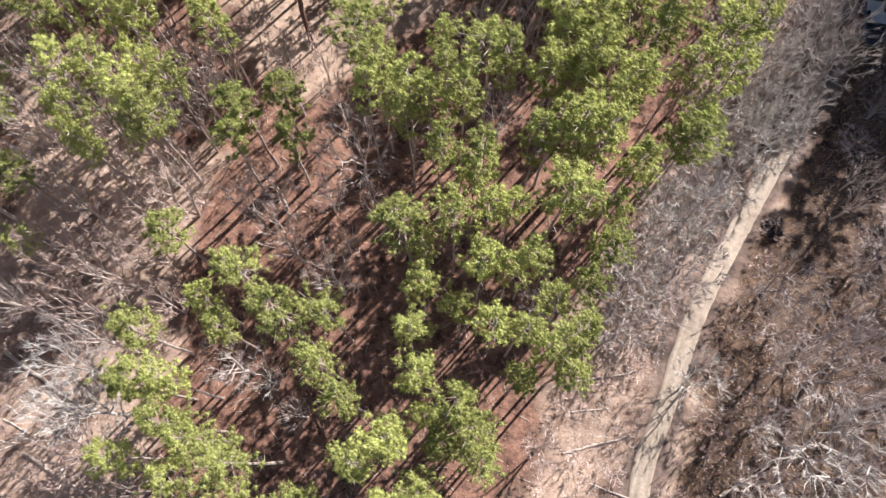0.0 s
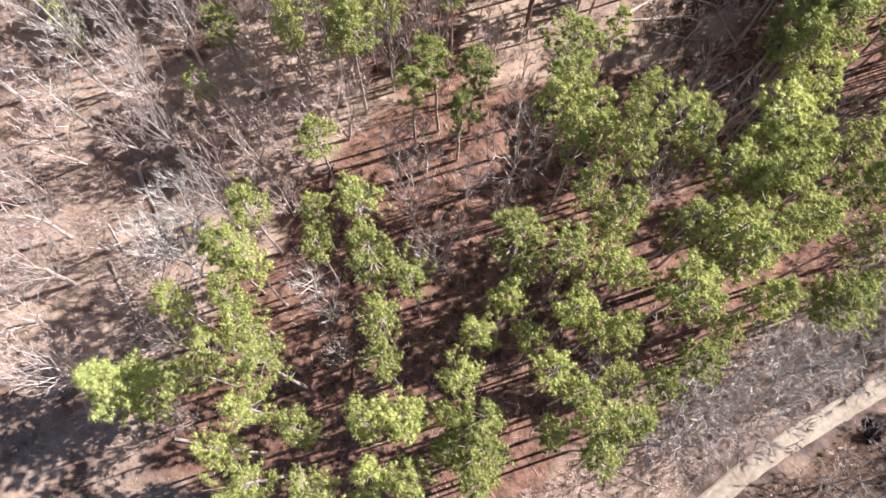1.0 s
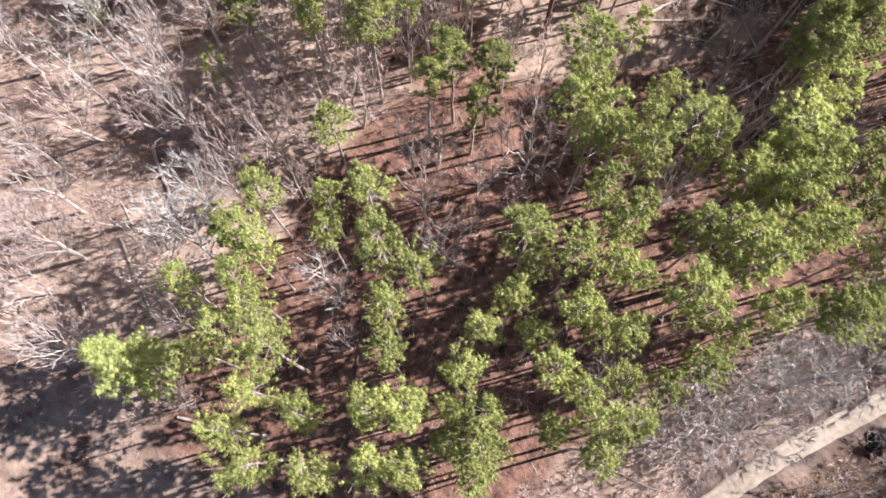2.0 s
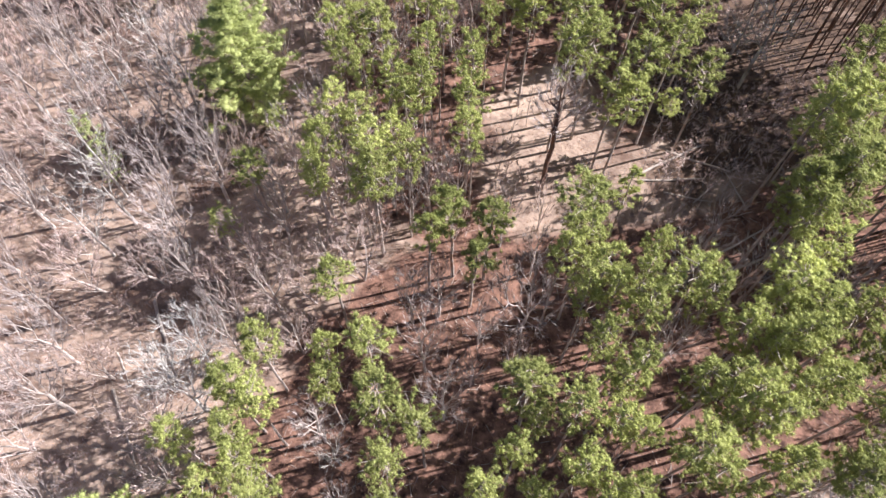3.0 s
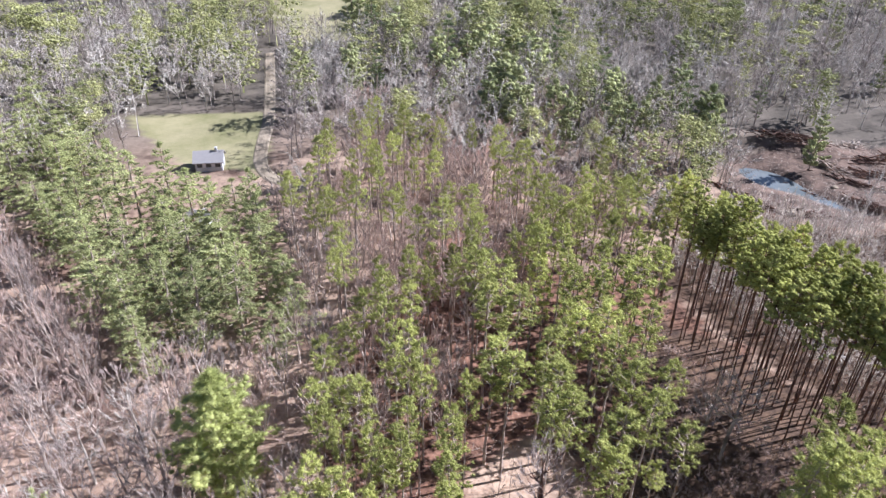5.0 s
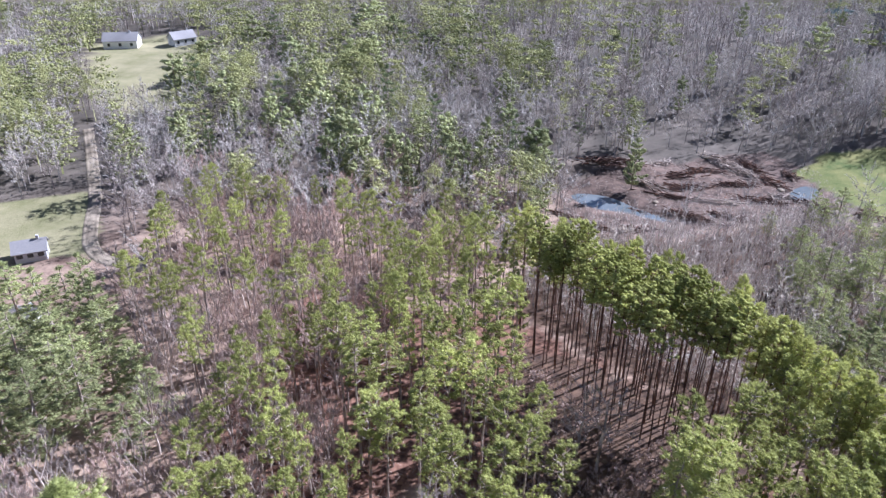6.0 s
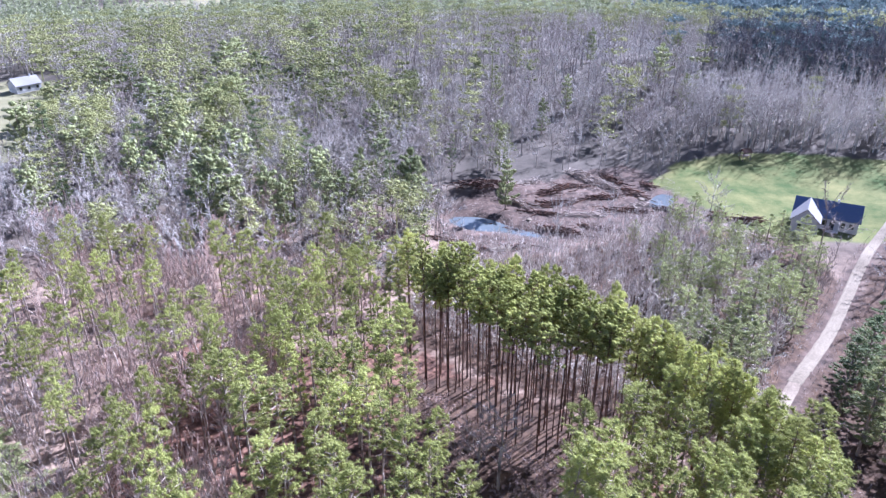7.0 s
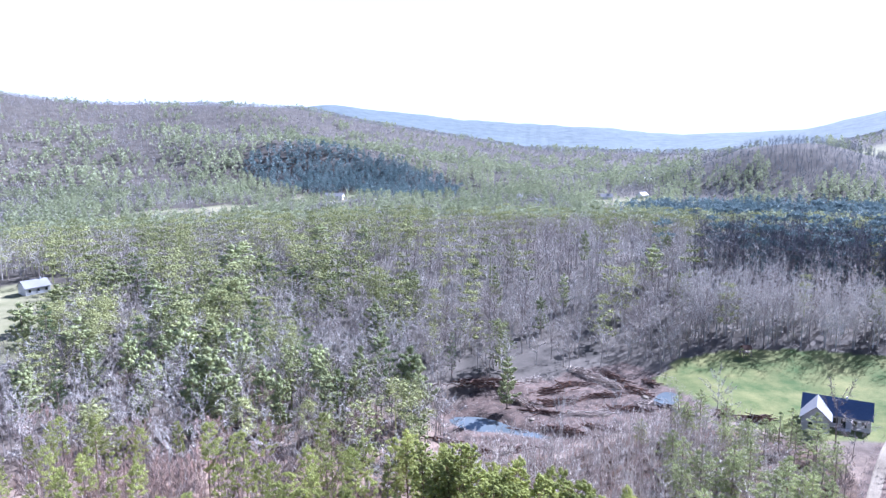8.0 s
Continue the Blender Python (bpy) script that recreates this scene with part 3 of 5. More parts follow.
STOOD = []      # feet of all trees so far
LABELS = {
    "red_pine": ("tall pine with a clumpy yellow-green crown and pale bare trunk", "pine tree"),
    "plantation_pine": ("tall straight plantation pine with a thin dark trunk", "pine tree"),
    "hardwood_tree": ("leafless brown-twigged hardwood with several thin stems", "tree"),
    "spreading_tree": ("low leafless pale grey tree with wide fine branches", "tree"),
    "white_pine": ("broad pine with feathery light green layered branches", "pine tree"),
    "hemlock": ("dark green layered conifer among paler trees", "conifer"),
    "bare_tree": ("leafless grey hardwood tree with fine spreading twigs", "tree"),
    "bare_maple": ("leafless grey maple with a rounded crown of fine twigs", "tree"),
    "bare_birch": ("leafless pale tree with bright spreading limbs", "tree"),
    "bare_sapling": ("slim leafless grey sapling", "tree"),
    "bare_shrub": ("low leafless brown shrub on the leaf litter", "shrub"),
}


def plant(model, x, y, tall, wide, group, label=""):
    """Sets one tree of that model; tall and wide are factors on the model's size."""
    kind, pair, parts = model
    ob = new(kind)
    ob.empty_display_size = 0.5
    ob.matrix_basis = Matrix.LocRotScale((x, y, ground_z(x, y)), Euler((0, 0, R.uniform(0, 6.28))), (wide, wide, tall))
    tagged(ob, label or LABELS[kind][0], LABELS[kind][1], group)
    for me, nm in zip(pair, parts):
        p = new(nm, me)
        p.parent = ob
    STOOD.append((x, y))
    return ob


def spread(poly, gap, keep=None, limit=400, wall=0.0):
    """Random feet inside poly, at least gap apart and clear of the trees that stand already."""
    xs, ys = [p[0] for p in poly], [p[1] for p in poly]
    got = []
    tries = int((max(xs) - min(xs)) * (max(ys) - min(ys)) / gap ** 2 * 7)
    cell = {}
    for p in STOOD:
        cell.setdefault((int(p[0] // 6), int(p[1] // 6)), []).append(p)
    for _ in range(tries):
        x, y = R.uniform(min(xs), max(xs)), R.uniform(min(ys), max(ys))
        if not inside(np.float64(x), np.float64(y), poly) or (keep and not keep(x, y)):
            continue
        i, j = int(x // 6), int(y // 6)
        if any((x - a) ** 2 + (y - b) ** 2 < gap * gap for u in (i - 1, i, i + 1) for v in (j - 1, j, j + 1) for a, b in cell.get((u, v), ())):
            continue
        cell.setdefault((i, j), []).append((x, y))
        got.append((x, y))
        if len(got) >= limit:
            break
    return got


def off_road(x, y, d=2.6):
    return near_line(np.float64(x), np.float64(y), TRACK) > d


def by_lone(x, y):
    """Keeps the ground round the large lone pine free, and the side from which the sun reaches it."""
    return math.hypot(x + 45.6, y - 32.6) > 6 and math.hypot(x + 41, y - 38) > 6


def by_pickup(x, y):
    """Keeps the parked pickup clear of branches."""
    return math.hypot(x - 45.5, y - 44) > 5.5


# ---------------------------------------------------------------- pines near the camera: x, y, height, crown width
WEST_PINES = [
    (-22.3, 17.4, 15, 3.9), (-24.0, 26.0, 19, 4.7), (-29.4, 24.5, 17, 3.1), (-36.6, 23.0, 12, 4.0), (-36.8, 17.1, 9, 3.4), (-23.3, 8.9, 17, 3.9),
    (-18.9, 11.8, 15, 3.0), (-15.5, 13.4, 19, 4.3), (-17.0, 9.3, 16, 3.4), (-12.2, 10.1, 19, 4.4), (-8.4, 10.2, 17, 3.9), (-22.4, 4.7, 18, 4.5),
    (-20.1, 4.9, 18, 3.5), (-23.0, -0.4, 17, 3.6), (-19.4, 1.9, 19, 3.9), (-17.7, 1.0, 18, 3.5), (-19.1, -0.9, 18, 3.9), (-19.7, -3.8, 15, 3.2),
    (-14.1, -0.7, 20, 4.5), (-14.4, -4.0, 18, 4.1), (-10.0, -3.5, 18, 3.8), (-14.2, -7.4, 17, 3.5), (-10.6, -7.5, 19, 4.6),
]
MIDDLE_PINES = [
    (-8.7, 6.3, 18, 3.6), (-7.0, 3.7, 18, 3.5), (-6.3, -0.7, 19, 3.9), (-3.8, 0.9, 19, 4.2), (-4.5, -3.5, 18, 3.9), (-1.9, -2.8, 18, 3.7),
    (-7.1, -6.6, 18, 3.8), (-2.1, 5.4, 17, 3.8), (-1.3, 3.1, 15, 2.8), (-0.2, 0.8, 16, 3.4), (1.1, 4.3, 19, 4.0), (2.4, 2.2, 18, 4.1),
    (3.1, -0.1, 17, 3.8), (-2.7, 9.1, 17, 3.6), (-1.5, 12.3, 17, 3.4), (-1.6, 15.4, 17, 2.6), (1.5, 10.7, 16, 3.2), (-3.1, 17.7, 18, 5.0),
    (1.0, 16.8, 20, 3.8), (3.4, 17.8, 19, 3.6), (5.4, 18.6, 18, 3.1), (3.1, 13.8, 19, 3.6), (4.9, 13.0, 19, 3.1),
]
EAST_PINES = [
    (4.1, 9.4, 18, 3.6), (5.8, 8.9, 19, 3.5), (5.7, 5.3, 16, 3.2), (6.7, 14.4, 18, 3.4), (7.5, 7.2, 19, 3.7), (9.3, 6.2, 16, 3.5),
    (8.8, 11.4, 17, 3.2), (10.8, 12.7, 18, 3.4), (10.6, 8.8, 18, 4.0), (9.4, 19.1, 20, 4.7), (11.3, 18.8, 19, 3.7), (12.2, 15.4, 18, 3.7),
    (13.4, 18.9, 16, 2.8), (3.3, 22.1, 19, 4.2), (2.4, 20.6, 18, 3.1), (7.5, 24.0, 19, 3.6), (9.0, 25.8, 19, 4.1), (11.0, 25.2, 20, 4.3),
    (12.9, 26.9, 19, 3.7), (12.8, 23.6, 19, 4.3), (10.2, 22.6, 18, 3.2), (15.2, 29.3, 18, 4.6), (14.8, 22.2, 18, 3.7), (19.5, 24.7, 17, 5.4),
]
NORTH_PINES = [
    (-6.0, 32.5, 20, 5.5), (-6.3, 27.8, 19, 3.7), (-5.1, 29.5, 20, 3.9), (-2.8, 28.0, 20, 3.9), (-2.8, 25.7, 19, 3.6), (-1.0, 27.4, 19, 3.4),
    (-0.5, 23.2, 19, 3.3), (0.1, 29.4, 20, 3.7), (1.6, 26.6, 20, 3.8), (-0.0, 32.6, 18, 2.9), (3.9, 31.5, 20, 4.9), (5.4, 30.6, 19, 3.8),
    (10.7, 34.4, 20, 5.4), (9.6, 33.0, 19, 3.9), (11.5, 30.5, 20, 4.0), (8.4, 29.5, 19, 4.0), (10.3, 28.7, 20, 4.0), (13.4, 32.9, 19, 3.9),
    (9.5, 41.2, 20, 3.9), (7.6, 43.9, 20, 3.7), (11.4, 38.6, 20, 4.3), (10.3, 46.2, 21, 5.7), (15.9, 35.2, 20, 4.5), (17.2, 32.7, 19, 4.0),
]
CLEARING_PINES = [
    (-16.6, 27.8, 16, 4.7), (-13.8, 29.2, 16, 4.7), (-17.7, 25.1, 15, 4.0), (-13.3, 25.9, 14, 4.4), (-4.8, 38.6, 16, 3.1), (-30.5, 26.2, 18, 3.9),
    (-29.9, 24.7, 15, 3.2), (-30.8, 29.4, 19, 4.0), (-28.3, 29.5, 19, 4.1), (-24.9, 27.3, 20, 4.0), (-24.0, 25.9, 18, 4.0), (-25.6, 30.8, 17, 2.9),
    (-22.8, 29.4, 18, 3.5), (-26.1, 34.4, 19, 3.5), (-25.3, 36.2, 19, 4.0), (-28.9, 36.0, 18, 3.6), (-31.5, 34.3, 18, 3.3), (-35.5, 36.7, 16, 3.2),
    (-27.2, 40.2, 19, 3.6), (-28.7, 44.0, 19, 3.5), (-23.1, 41.5, 19, 4.2), (-24.8, 47.0, 18, 3.0), (-20.8, 37.0, 18, 4.3), (-19.1, 35.0, 17, 3.7),
]
FAR_PINES = [
    (-24.9, 52.3, 19, 5.8), (-22.3, 51.3, 19, 4.8), (-20.1, 55.4, 20, 4.9), (-17.0, 51.6, 20, 5.0), (-16.0, 47.0, 19, 4.5), (-14.7, 50.2, 19, 4.9),
    (-13.7, 57.9, 20, 5.0), (-10.6, 55.3, 20, 4.8), (-8.0, 53.6, 19, 4.4), (-9.7, 50.7, 18, 4.9), (-10.7, 47.8, 17, 4.3), (-9.0, 46.8, 16, 4.0),
    (-7.7, 59.2, 19, 3.7), (-4.0, 54.7, 15, 4.6), (-6.4, 54.1, 9, 3.2), (-34.2, 65.5, 20, 5.7), (-29.5, 65.6, 20, 5.6), (-29.6, 60.0, 20, 5.3),
    (-25.8, 61.2, 20, 5.3), (-23.6, 70.9, 19, 5.0), (-16.4, 63.6, 20, 5.3), (-16.2, 74.2, 20, 5.8), (-12.8, 67.1, 19, 4.8), (-18.2, 60.0, 20, 5.1),
]
EDGE_PINES = [
    (18.0, 33.9, 20, 4.5), (23.0, 33.7, 20, 5.1), (26.3, 34.8, 20, 4.8), (15.5, 28.5, 19, 3.8), (19.5, 30.5, 19, 4.0), (22.8, 29.0, 19, 4.0),
    (20.5, 25.1, 17, 3.7), (15.3, 22.5, 18, 3.7), (12.5, 34.1, 20, 4.4), (11.9, 30.5, 20, 4.3), (5.9, 52.0, 20, 4.9), (7.8, 53.2, 21, 5.2),
    (10.1, 53.2, 21, 5.2), (9.7, 50.0, 21, 5.4), (9.9, 47.5, 20, 5.0), (7.6, 43.5, 20, 4.2), (9.2, 42.0, 20, 4.2), (10.5, 56.5, 21, 4.8),
    (11.8, 46.8, 20, 5.0),
]


for stand, group in ((WEST_PINES, "pines of the west stand"), (MIDDLE_PINES, "pines of the middle stand"), (EAST_PINES, "pines of the east stand"),
                     (NORTH_PINES, "pines of the north stand"), (CLEARING_PINES, "pines round the clearing"), (FAR_PINES, "pines past the clearing"), (EDGE_PINES, "pines by the track")):
    for k, (x, y, h, w) in enumerate(stand):
        thin = stand is CLEARING_PINES and k < 5
        model = (THIN_PINES if thin else PINES)[k % (4 if thin else 6)]
        plant(model, x, y, h / 20, w / 4.0, group)

# full-crowned pines in front of the plantation
for x, y in spread([(3, 59), (6, 57), (14, 50), (20, 46), (30, 46), (31, 57), (25, 67), (17.5, 77), (15, 73), (12, 64)], 2.9):
    plant(R.choice(EDGE_MODELS), x, y, R.uniform(0.85, 1.02), R.uniform(0.95, 1.2), "pines by the plantation")

for x, y in ((29.5, 63.2), (32.0, 60.1), (25.5, 59.1), (32.3, 56.1), (22.0, 53.9), (27.9, 55.6), (28.0, 66.5), (33.0, 64.9), (20.2, 58.3), (15.3, 64.8)):
    plant(R.choice(EDGE_MODELS), x, y, R.uniform(0.85, 0.98), R.uniform(1.0, 1.25), "pines by the plantation")

# plantation in rows, north of the clearing
PLANTATION = [(-13, 88), (-20, 101), (-11, 95), (-2, 91), (6, 88), (14, 84.5), (20, 76), (25, 69), (28, 64), (31, 57), (28, 57), (18, 71), (15, 76), (11, 74), (5, 73), (-4, 80)]
row = math.atan2(-12, 20)
for i in range(-26, 27):
    for j in range(-24, 25):
        x = 6 + i * 1.75 * math.cos(row) - j * 1.9 * math.sin(row) + R.gauss(0, 0.62)
        y = 76 + i * 1.75 * math.sin(row) + j * 1.9 * math.cos(row) + R.gauss(0, 0.62)
        if inside(np.float64(x), np.float64(y), PLANTATION) and R.random() < 0.9 and min((x - a) ** 2 + (y - b) ** 2 for a, b in STOOD) > 1.2:
            edge = near_line(np.float64(x), np.float64(y), PLANTATION[1:10]) < 3.5
            plant(R.choice(DEEP_PINES if edge else TALL_PINES), x, y, R.uniform(0.9, 1.08), R.uniform(0.85, 1.2), "plantation pines in rows")

# dense pines west of the plantation, then thinner ones mixed with hardwoods
for x, y in spread([(-31, 95), (-21, 100), (-16, 98), (-12, 62), (-24, 60), (-36, 66)], 3.4):
    plant(R.choice(PINES + THIN_PINES), x, y, R.uniform(0.85, 1.02), R.uniform(0.85, 1.1), "pines past the clearing")
for x, y in spread([(-84, 112), (-31, 112), (-21, 104), (-31, 95), (-36, 66), (-30, 52), (-36, 36), (-46, 46), (-54, 62), (-60, 62), (-80, 80)], 2.8, lambda x, y: near_line(np.float64(x), np.float64(y), WOODS_PATH) > 2.6):
    if R.random() < 0.45:
        plant(R.choice(THIN_PINES + PINES), x, y, R.uniform(0.7, 0.95), R.uniform(0.8, 1.2), "pines of the mixed wood")
    else:
        plant(R.choice(BROWNS + BROWNS + GREYS), x, y, R.uniform(0.75, 1.0), R.uniform(0.85, 1.15), "hardwoods of the mixed wood")

# large pines in the woods past the path and round the pond: x, y, crown width
WEST_WOOD_PINES = [
    (-143.3, 180.9, 11.4), (-128.5, 171.6, 12.4), (-118.6, 170.1, 12.9), (-108.1, 159.3, 8.0), (-124.3, 219.9, 14.5), (-112.4, 213.7, 11.9), (-110.5, 196.7, 11.2), (-102.1, 195.7, 9.1),
    (-99.5, 167.3, 9.7), (-98.8, 160.3, 7.9), (-91.3, 163.4, 9.4), (-89.9, 154.7, 7.5), (-120.5, 287.1, 20.2), (-106.9, 273.3, 19.1), (-120.6, 275.2, 17.1), (-97.1, 258.4, 13.5),
    (-84.5, 250.0, 12.9), (-102.8, 222.3, 12.1), (-93.0, 219.5, 13.7), (-85.2, 179.0, 11.5), (-88.8, 170.9, 9.6), (-77.8, 174.7, 9.6), (-73.3, 181.4, 11.4), (-72.2, 170.3, 9.3),
]
POND_WOOD_PINES = [
    (-110.7, 138.6, 8.9), (-104.8, 141.1, 7.4), (-83.4, 138.1, 5.5), (-70.3, 144.3, 12.2), (-70.8, 137.8, 7.9), (-64.7, 140.3, 9.2), (-57.4, 143.6, 9.2), (-52.0, 139.3, 6.4),
    (-54.3, 166.2, 10.3), (-49.9, 162.7, 8.6), (-59.0, 169.4, 7.5), (-47.1, 158.7, 7.0), (-43.8, 199.7, 11.0), (-37.2, 175.2, 8.3), (-39.1, 160.4, 8.4), (-30.8, 153.3, 9.3),
    (-25.8, 153.1, 9.9), (-23.2, 148.5, 7.7), (-42.4, 141.0, 7.6), (-40.5, 144.8, 6.4), (-37.8, 148.7, 6.5), (-159.6, 220.1, 13.3), (-149.2, 252.8, 14.3), (-152.4, 242.7, 11.7),
]
RISE_PINES = [
    (47.1, 264.4, 9.9), (26.1, 311.6, 6.4), (-5.4, 299.4, 6.1), (-31.3, 344.4, 8.4), (-20.2, 277.2, 6.8), (-10.6, 244.7, 6.0), (13.4, 241.4, 5.0), (5.1, 223.0, 4.6),
    (-19.3, 182.2, 3.1), (-3.9, 161.1, 4.9), (61.8, 315.4, 6.5), (43.9, 383.7, 6.2), (-104.7, 350.1, 14.8), (-78.8, 336.2, 11.2), (-63.1, 372.5, 12.2),
]

for stand, group in ((WEST_WOOD_PINES, "large pines of the west woods"), (POND_WOOD_PINES, "large pines by the pond"), (RISE_PINES, "pines on the wooded rise")):
    for k, (x, y, w) in enumerate(stand):
        plant(HEMLOCKS[k % 2] if k % 7 == 1 and y < 300 else BIG_WHITES[k % 3], x, y, min(1.15, 0.45 + w / 14) * R.uniform(0.85, 1.1), min(max(w, 5.5), 14) / 10.0, group)

# pale rounded hardwoods between the plantation and the large pines
for k, (x, y) in enumerate(((-90.8, 140.6), (-97.3, 133.1), (-101, 129), (-56.5, 140.1), (-33.3, 136.6), (-30.2, 132), (-68.7, 107.9), (-66.0, 111.5), (-44.4, 109.8), (-47.2, 113), (-35.6, 123.6), (-82.3, 105.2), (-86, 109),
                            (-57.8, 113.4), (-75, 122), (-62, 126), (-84, 124), (-50, 128), (-78, 150), (-95, 152), (-62, 154), (-46, 150))):
    plant(DOMES[0 if k % 8 == 0 else 1 + k % 2], x, y, R.uniform(0.85, 1.1), R.uniform(0.85, 1.15), "pale hardwoods by the large pines")

# broad pines round the western yard, and single ones
for x, y in spread([(-160, 84), (-146, 90), (-132, 74), (-118, 69), (-102, 70), (-90, 74), (-76, 75), (-66, 70), (-57, 58), (-54, 48), (-65, 46), (-67, 37), (-80, 42), (-92, 47), (-106, 52), (-122, 52)], 4.7, limit=160):
    plant(R.choice(MID_WHITES[:4]), x, y, R.uniform(0.6, 0.95), R.uniform(0.85, 1.35), "broad pines by the yard")
plant(LONE, -45.6, 32.6, 1.0, 1.2, "single pines", "large lone pine, bright yellow-green and bushy, among bare trees")
plant(WHITES[1], -53.5, 17.5, 0.72, 0.55, "single pines")
plant(LONE, -24.9, -7.7, 0.88, 0.62, "single pines", "pale lime-green pine with star-shaped spreading branches")
plant(WHITES[3], 26.0, 52.0, 0.5, 0.6, "single pines")
for x, y, model, tall, wide in ((22.9, 22.0, GHOST[0], 1.05, 1.1), (-14.2, 42.4, TALL_GREY, 1.0, 1.0), (-1.2, 68.1, PALES[0], 0.95, 1.3), (-4.0, 70.5, PALES[1], 0.75, 0.95), (-31.9, 7.4, GHOST[1], 1.2, 1.1),
                                (-32.6, 3.3, GHOST[0], 1.05, 0.95), (-52.1, 16.6, PALES[1], 1.1, 0.9), (-7.9, 26.1, SPREADING[2], 1.5, 1.1), (-13.3, 17.7, GREYS[2], 1.05, 0.75),
                                (4.1, 39.7, SPREADING[3], 1.0, 1.0), (9.4, 43.1, SPREADING[2], 1.0, 1.0), (19.0, 46.2, SPREADING[3], 1.1, 1.0), (-14.9, 6.1, PALES[2], 0.75, 0.6),
                                (22.3, 6.3, SPREADING[1], 0.8, 0.85), (38.0, 22.4, GREYS[2], 0.8, 0.6), (30.9, 0.5, SPREADING[1], 1.5, 1.6), (33.5, 7.0, SPREADING[2], 1.3, 1.3)):
    plant(model, x, y, tall, wide, "single hardwoods")

for x, y in ((-30.9, 18.8), (-27.4, 21.7), (-24.0, 22.8), (-33.2, 16.8), (-29.5, 15.3)):
    plant(R.choice(BROWNS), x, y, R.uniform(0.8, 0.95), R.uniform(1.0, 1.2), "single hardwoods")
for x, y in ((-22.8, 33.1), (-20.7, 35.1), (-15.4, 23.2), (-17.2, 21.4), (-35.9, 24.6), (-38.4, 29.6), (-9.3, 14.7), (-17.4, 7.1), (5.3, 31.0), (8.2, 12.9), (-23.0, 30.2)):
    plant(R.choice(GREYS), x, y, R.uniform(0.75, 0.95), R.uniform(0.7, 0.95), "single hardwoods")
for k, (x, y) in enumerate(((36.6, 40.3), (38.5, 37.0), (33.7, 36.4), (31.0, 32.1), (33.6, 31.5), (28.8, 29.4), (37.6, 43.2), (40.2, 42.2), (31.4, 28.6))):
    plant(GHOST[k % 2] if k in (3, 6) else SPREADING[k % 2 if k % 3 else 2], x, y, R.uniform(0.9, 1.15), R.uniform(0.8, 1.1), "trees beside the track")

for x, y, tall, wide in ((32.8, 117.3, 0.6, 0.8), (39.9, 122.5, 0.65, 0.8), (37.5, 99, 0.6, 0.75), (27.5, 114.6, 0.55, 0.7), (47.0, 113.5, 0.6, 0.7), (33, 96, 0.6, 0.8), (36, 105, 0.7, 0.9), (30, 103, 0.55, 0.7),
                         (39.2, 107.8, 0.75, 1.0), (34.5, 92.4, 0.7, 0.9), (35.8, 118, 0.7, 0.9), (43.7, 115, 0.7, 0.9), (31.6, 122, 0.6, 0.8)):
    plant(MID_WHITES[int(y) % 5], x, y, tall, wide, "young conifers below the house")
for x, y, tall, wide in ((46.5, 80, 0.85, 0.95), (48.5, 73, 0.9, 1.0), (51, 86, 0.9, 1.0), (52, 78, 0.95, 1.05), (55.5, 91, 0.8, 0.9), (46.6, 67, 0.95, 0.9)):
    plant(MID_WHITES[int(x) % 5], x, y, tall, wide, "broad pines by the lane")


# ---------------------------------------------------------------- hardwoods
for x, y in spread([(-25, -14), (-28, 14), (-24, 26), (-36, 34), (-56, 56), (-60, 42), (-66, 33), (-90, 42), (-104, 40), (-80, -12)], 3.75, lambda x, y: by_lone(x, y) and (y > 9 or float(wave(x, y, 16, 3.0)) > 0.1)):
    m = R.choice(BROWNS if R.random() < 0.4 else GREYS if R.random() < 0.88 else PALES)
    plant(m, x, y, R.uniform(0.75, 1.1), R.uniform(0.75, 1.25), "hardwoods of the west wood")
for x, y in spread([(-26, -10), (-26, 12), (-20, 30), (-28, 36), (-30, 50), (-10, 36), (10, 50), (24, 48), (22, 30), (10, 12), (8, -8)], 3.6, None, 44):
    plant(R.choice(GREYS + BROWNS), x, y, R.uniform(0.6, 0.9), R.uniform(0.5, 0.8), "hardwoods under the pines")
for x, y in ((-26.5, 31.5), (-29.2, 34.0), (-32.0, 31.0), (-34.8, 33.8), (-37.6, 35.2), (-30.6, 28.0), (-26.2, 27.2), (-33.6, 27.4), (-37.0, 27.6), (-27.6, 37.6), (-32.4, 37.8), (-23.6, 37.0)):
    plant(R.choice(GREYS + BROWNS), x, y, R.uniform(0.6, 0.8), R.uniform(0.75, 1.0), "hardwoods of the west wood")
for x, y in spread([(-44, 14), (-46, 42), (-34, 46), (-24, 40), (-22, 26), (-28, 12)], 3.6, by_lone, 60):
    plant(R.choice(GREYS + BROWNS), x, y, R.uniform(0.7, 1.0), R.uniform(0.7, 1.0), "hardwoods of the west wood")
for x, y in spread([(-104, 40), (-66, 33), (-88, 44), (-118, 48), (-140, 56), (-150, 40), (-130, 20)], 3.8):
    plant(R.choice(BROWNS + GREYS[:2]), x, y, R.uniform(0.8, 1.05), R.uniform(0.8, 1.1), "hardwoods of the west wood")
for x, y in spread([(14, 10), (18, 20), (26, 34), (31, 52), (36, 64), (42, 62), (40, 44), (31, 28), (23, 14)], 2.3, lambda x, y: off_road(x, y, 3.0 if y < 27 else 1.3) and by_pickup(x, y)):
    plant(R.choice(SPREADING), x, y, R.uniform(0.6, 1.0), R.uniform(0.75, 1.1), "trees beside the track")
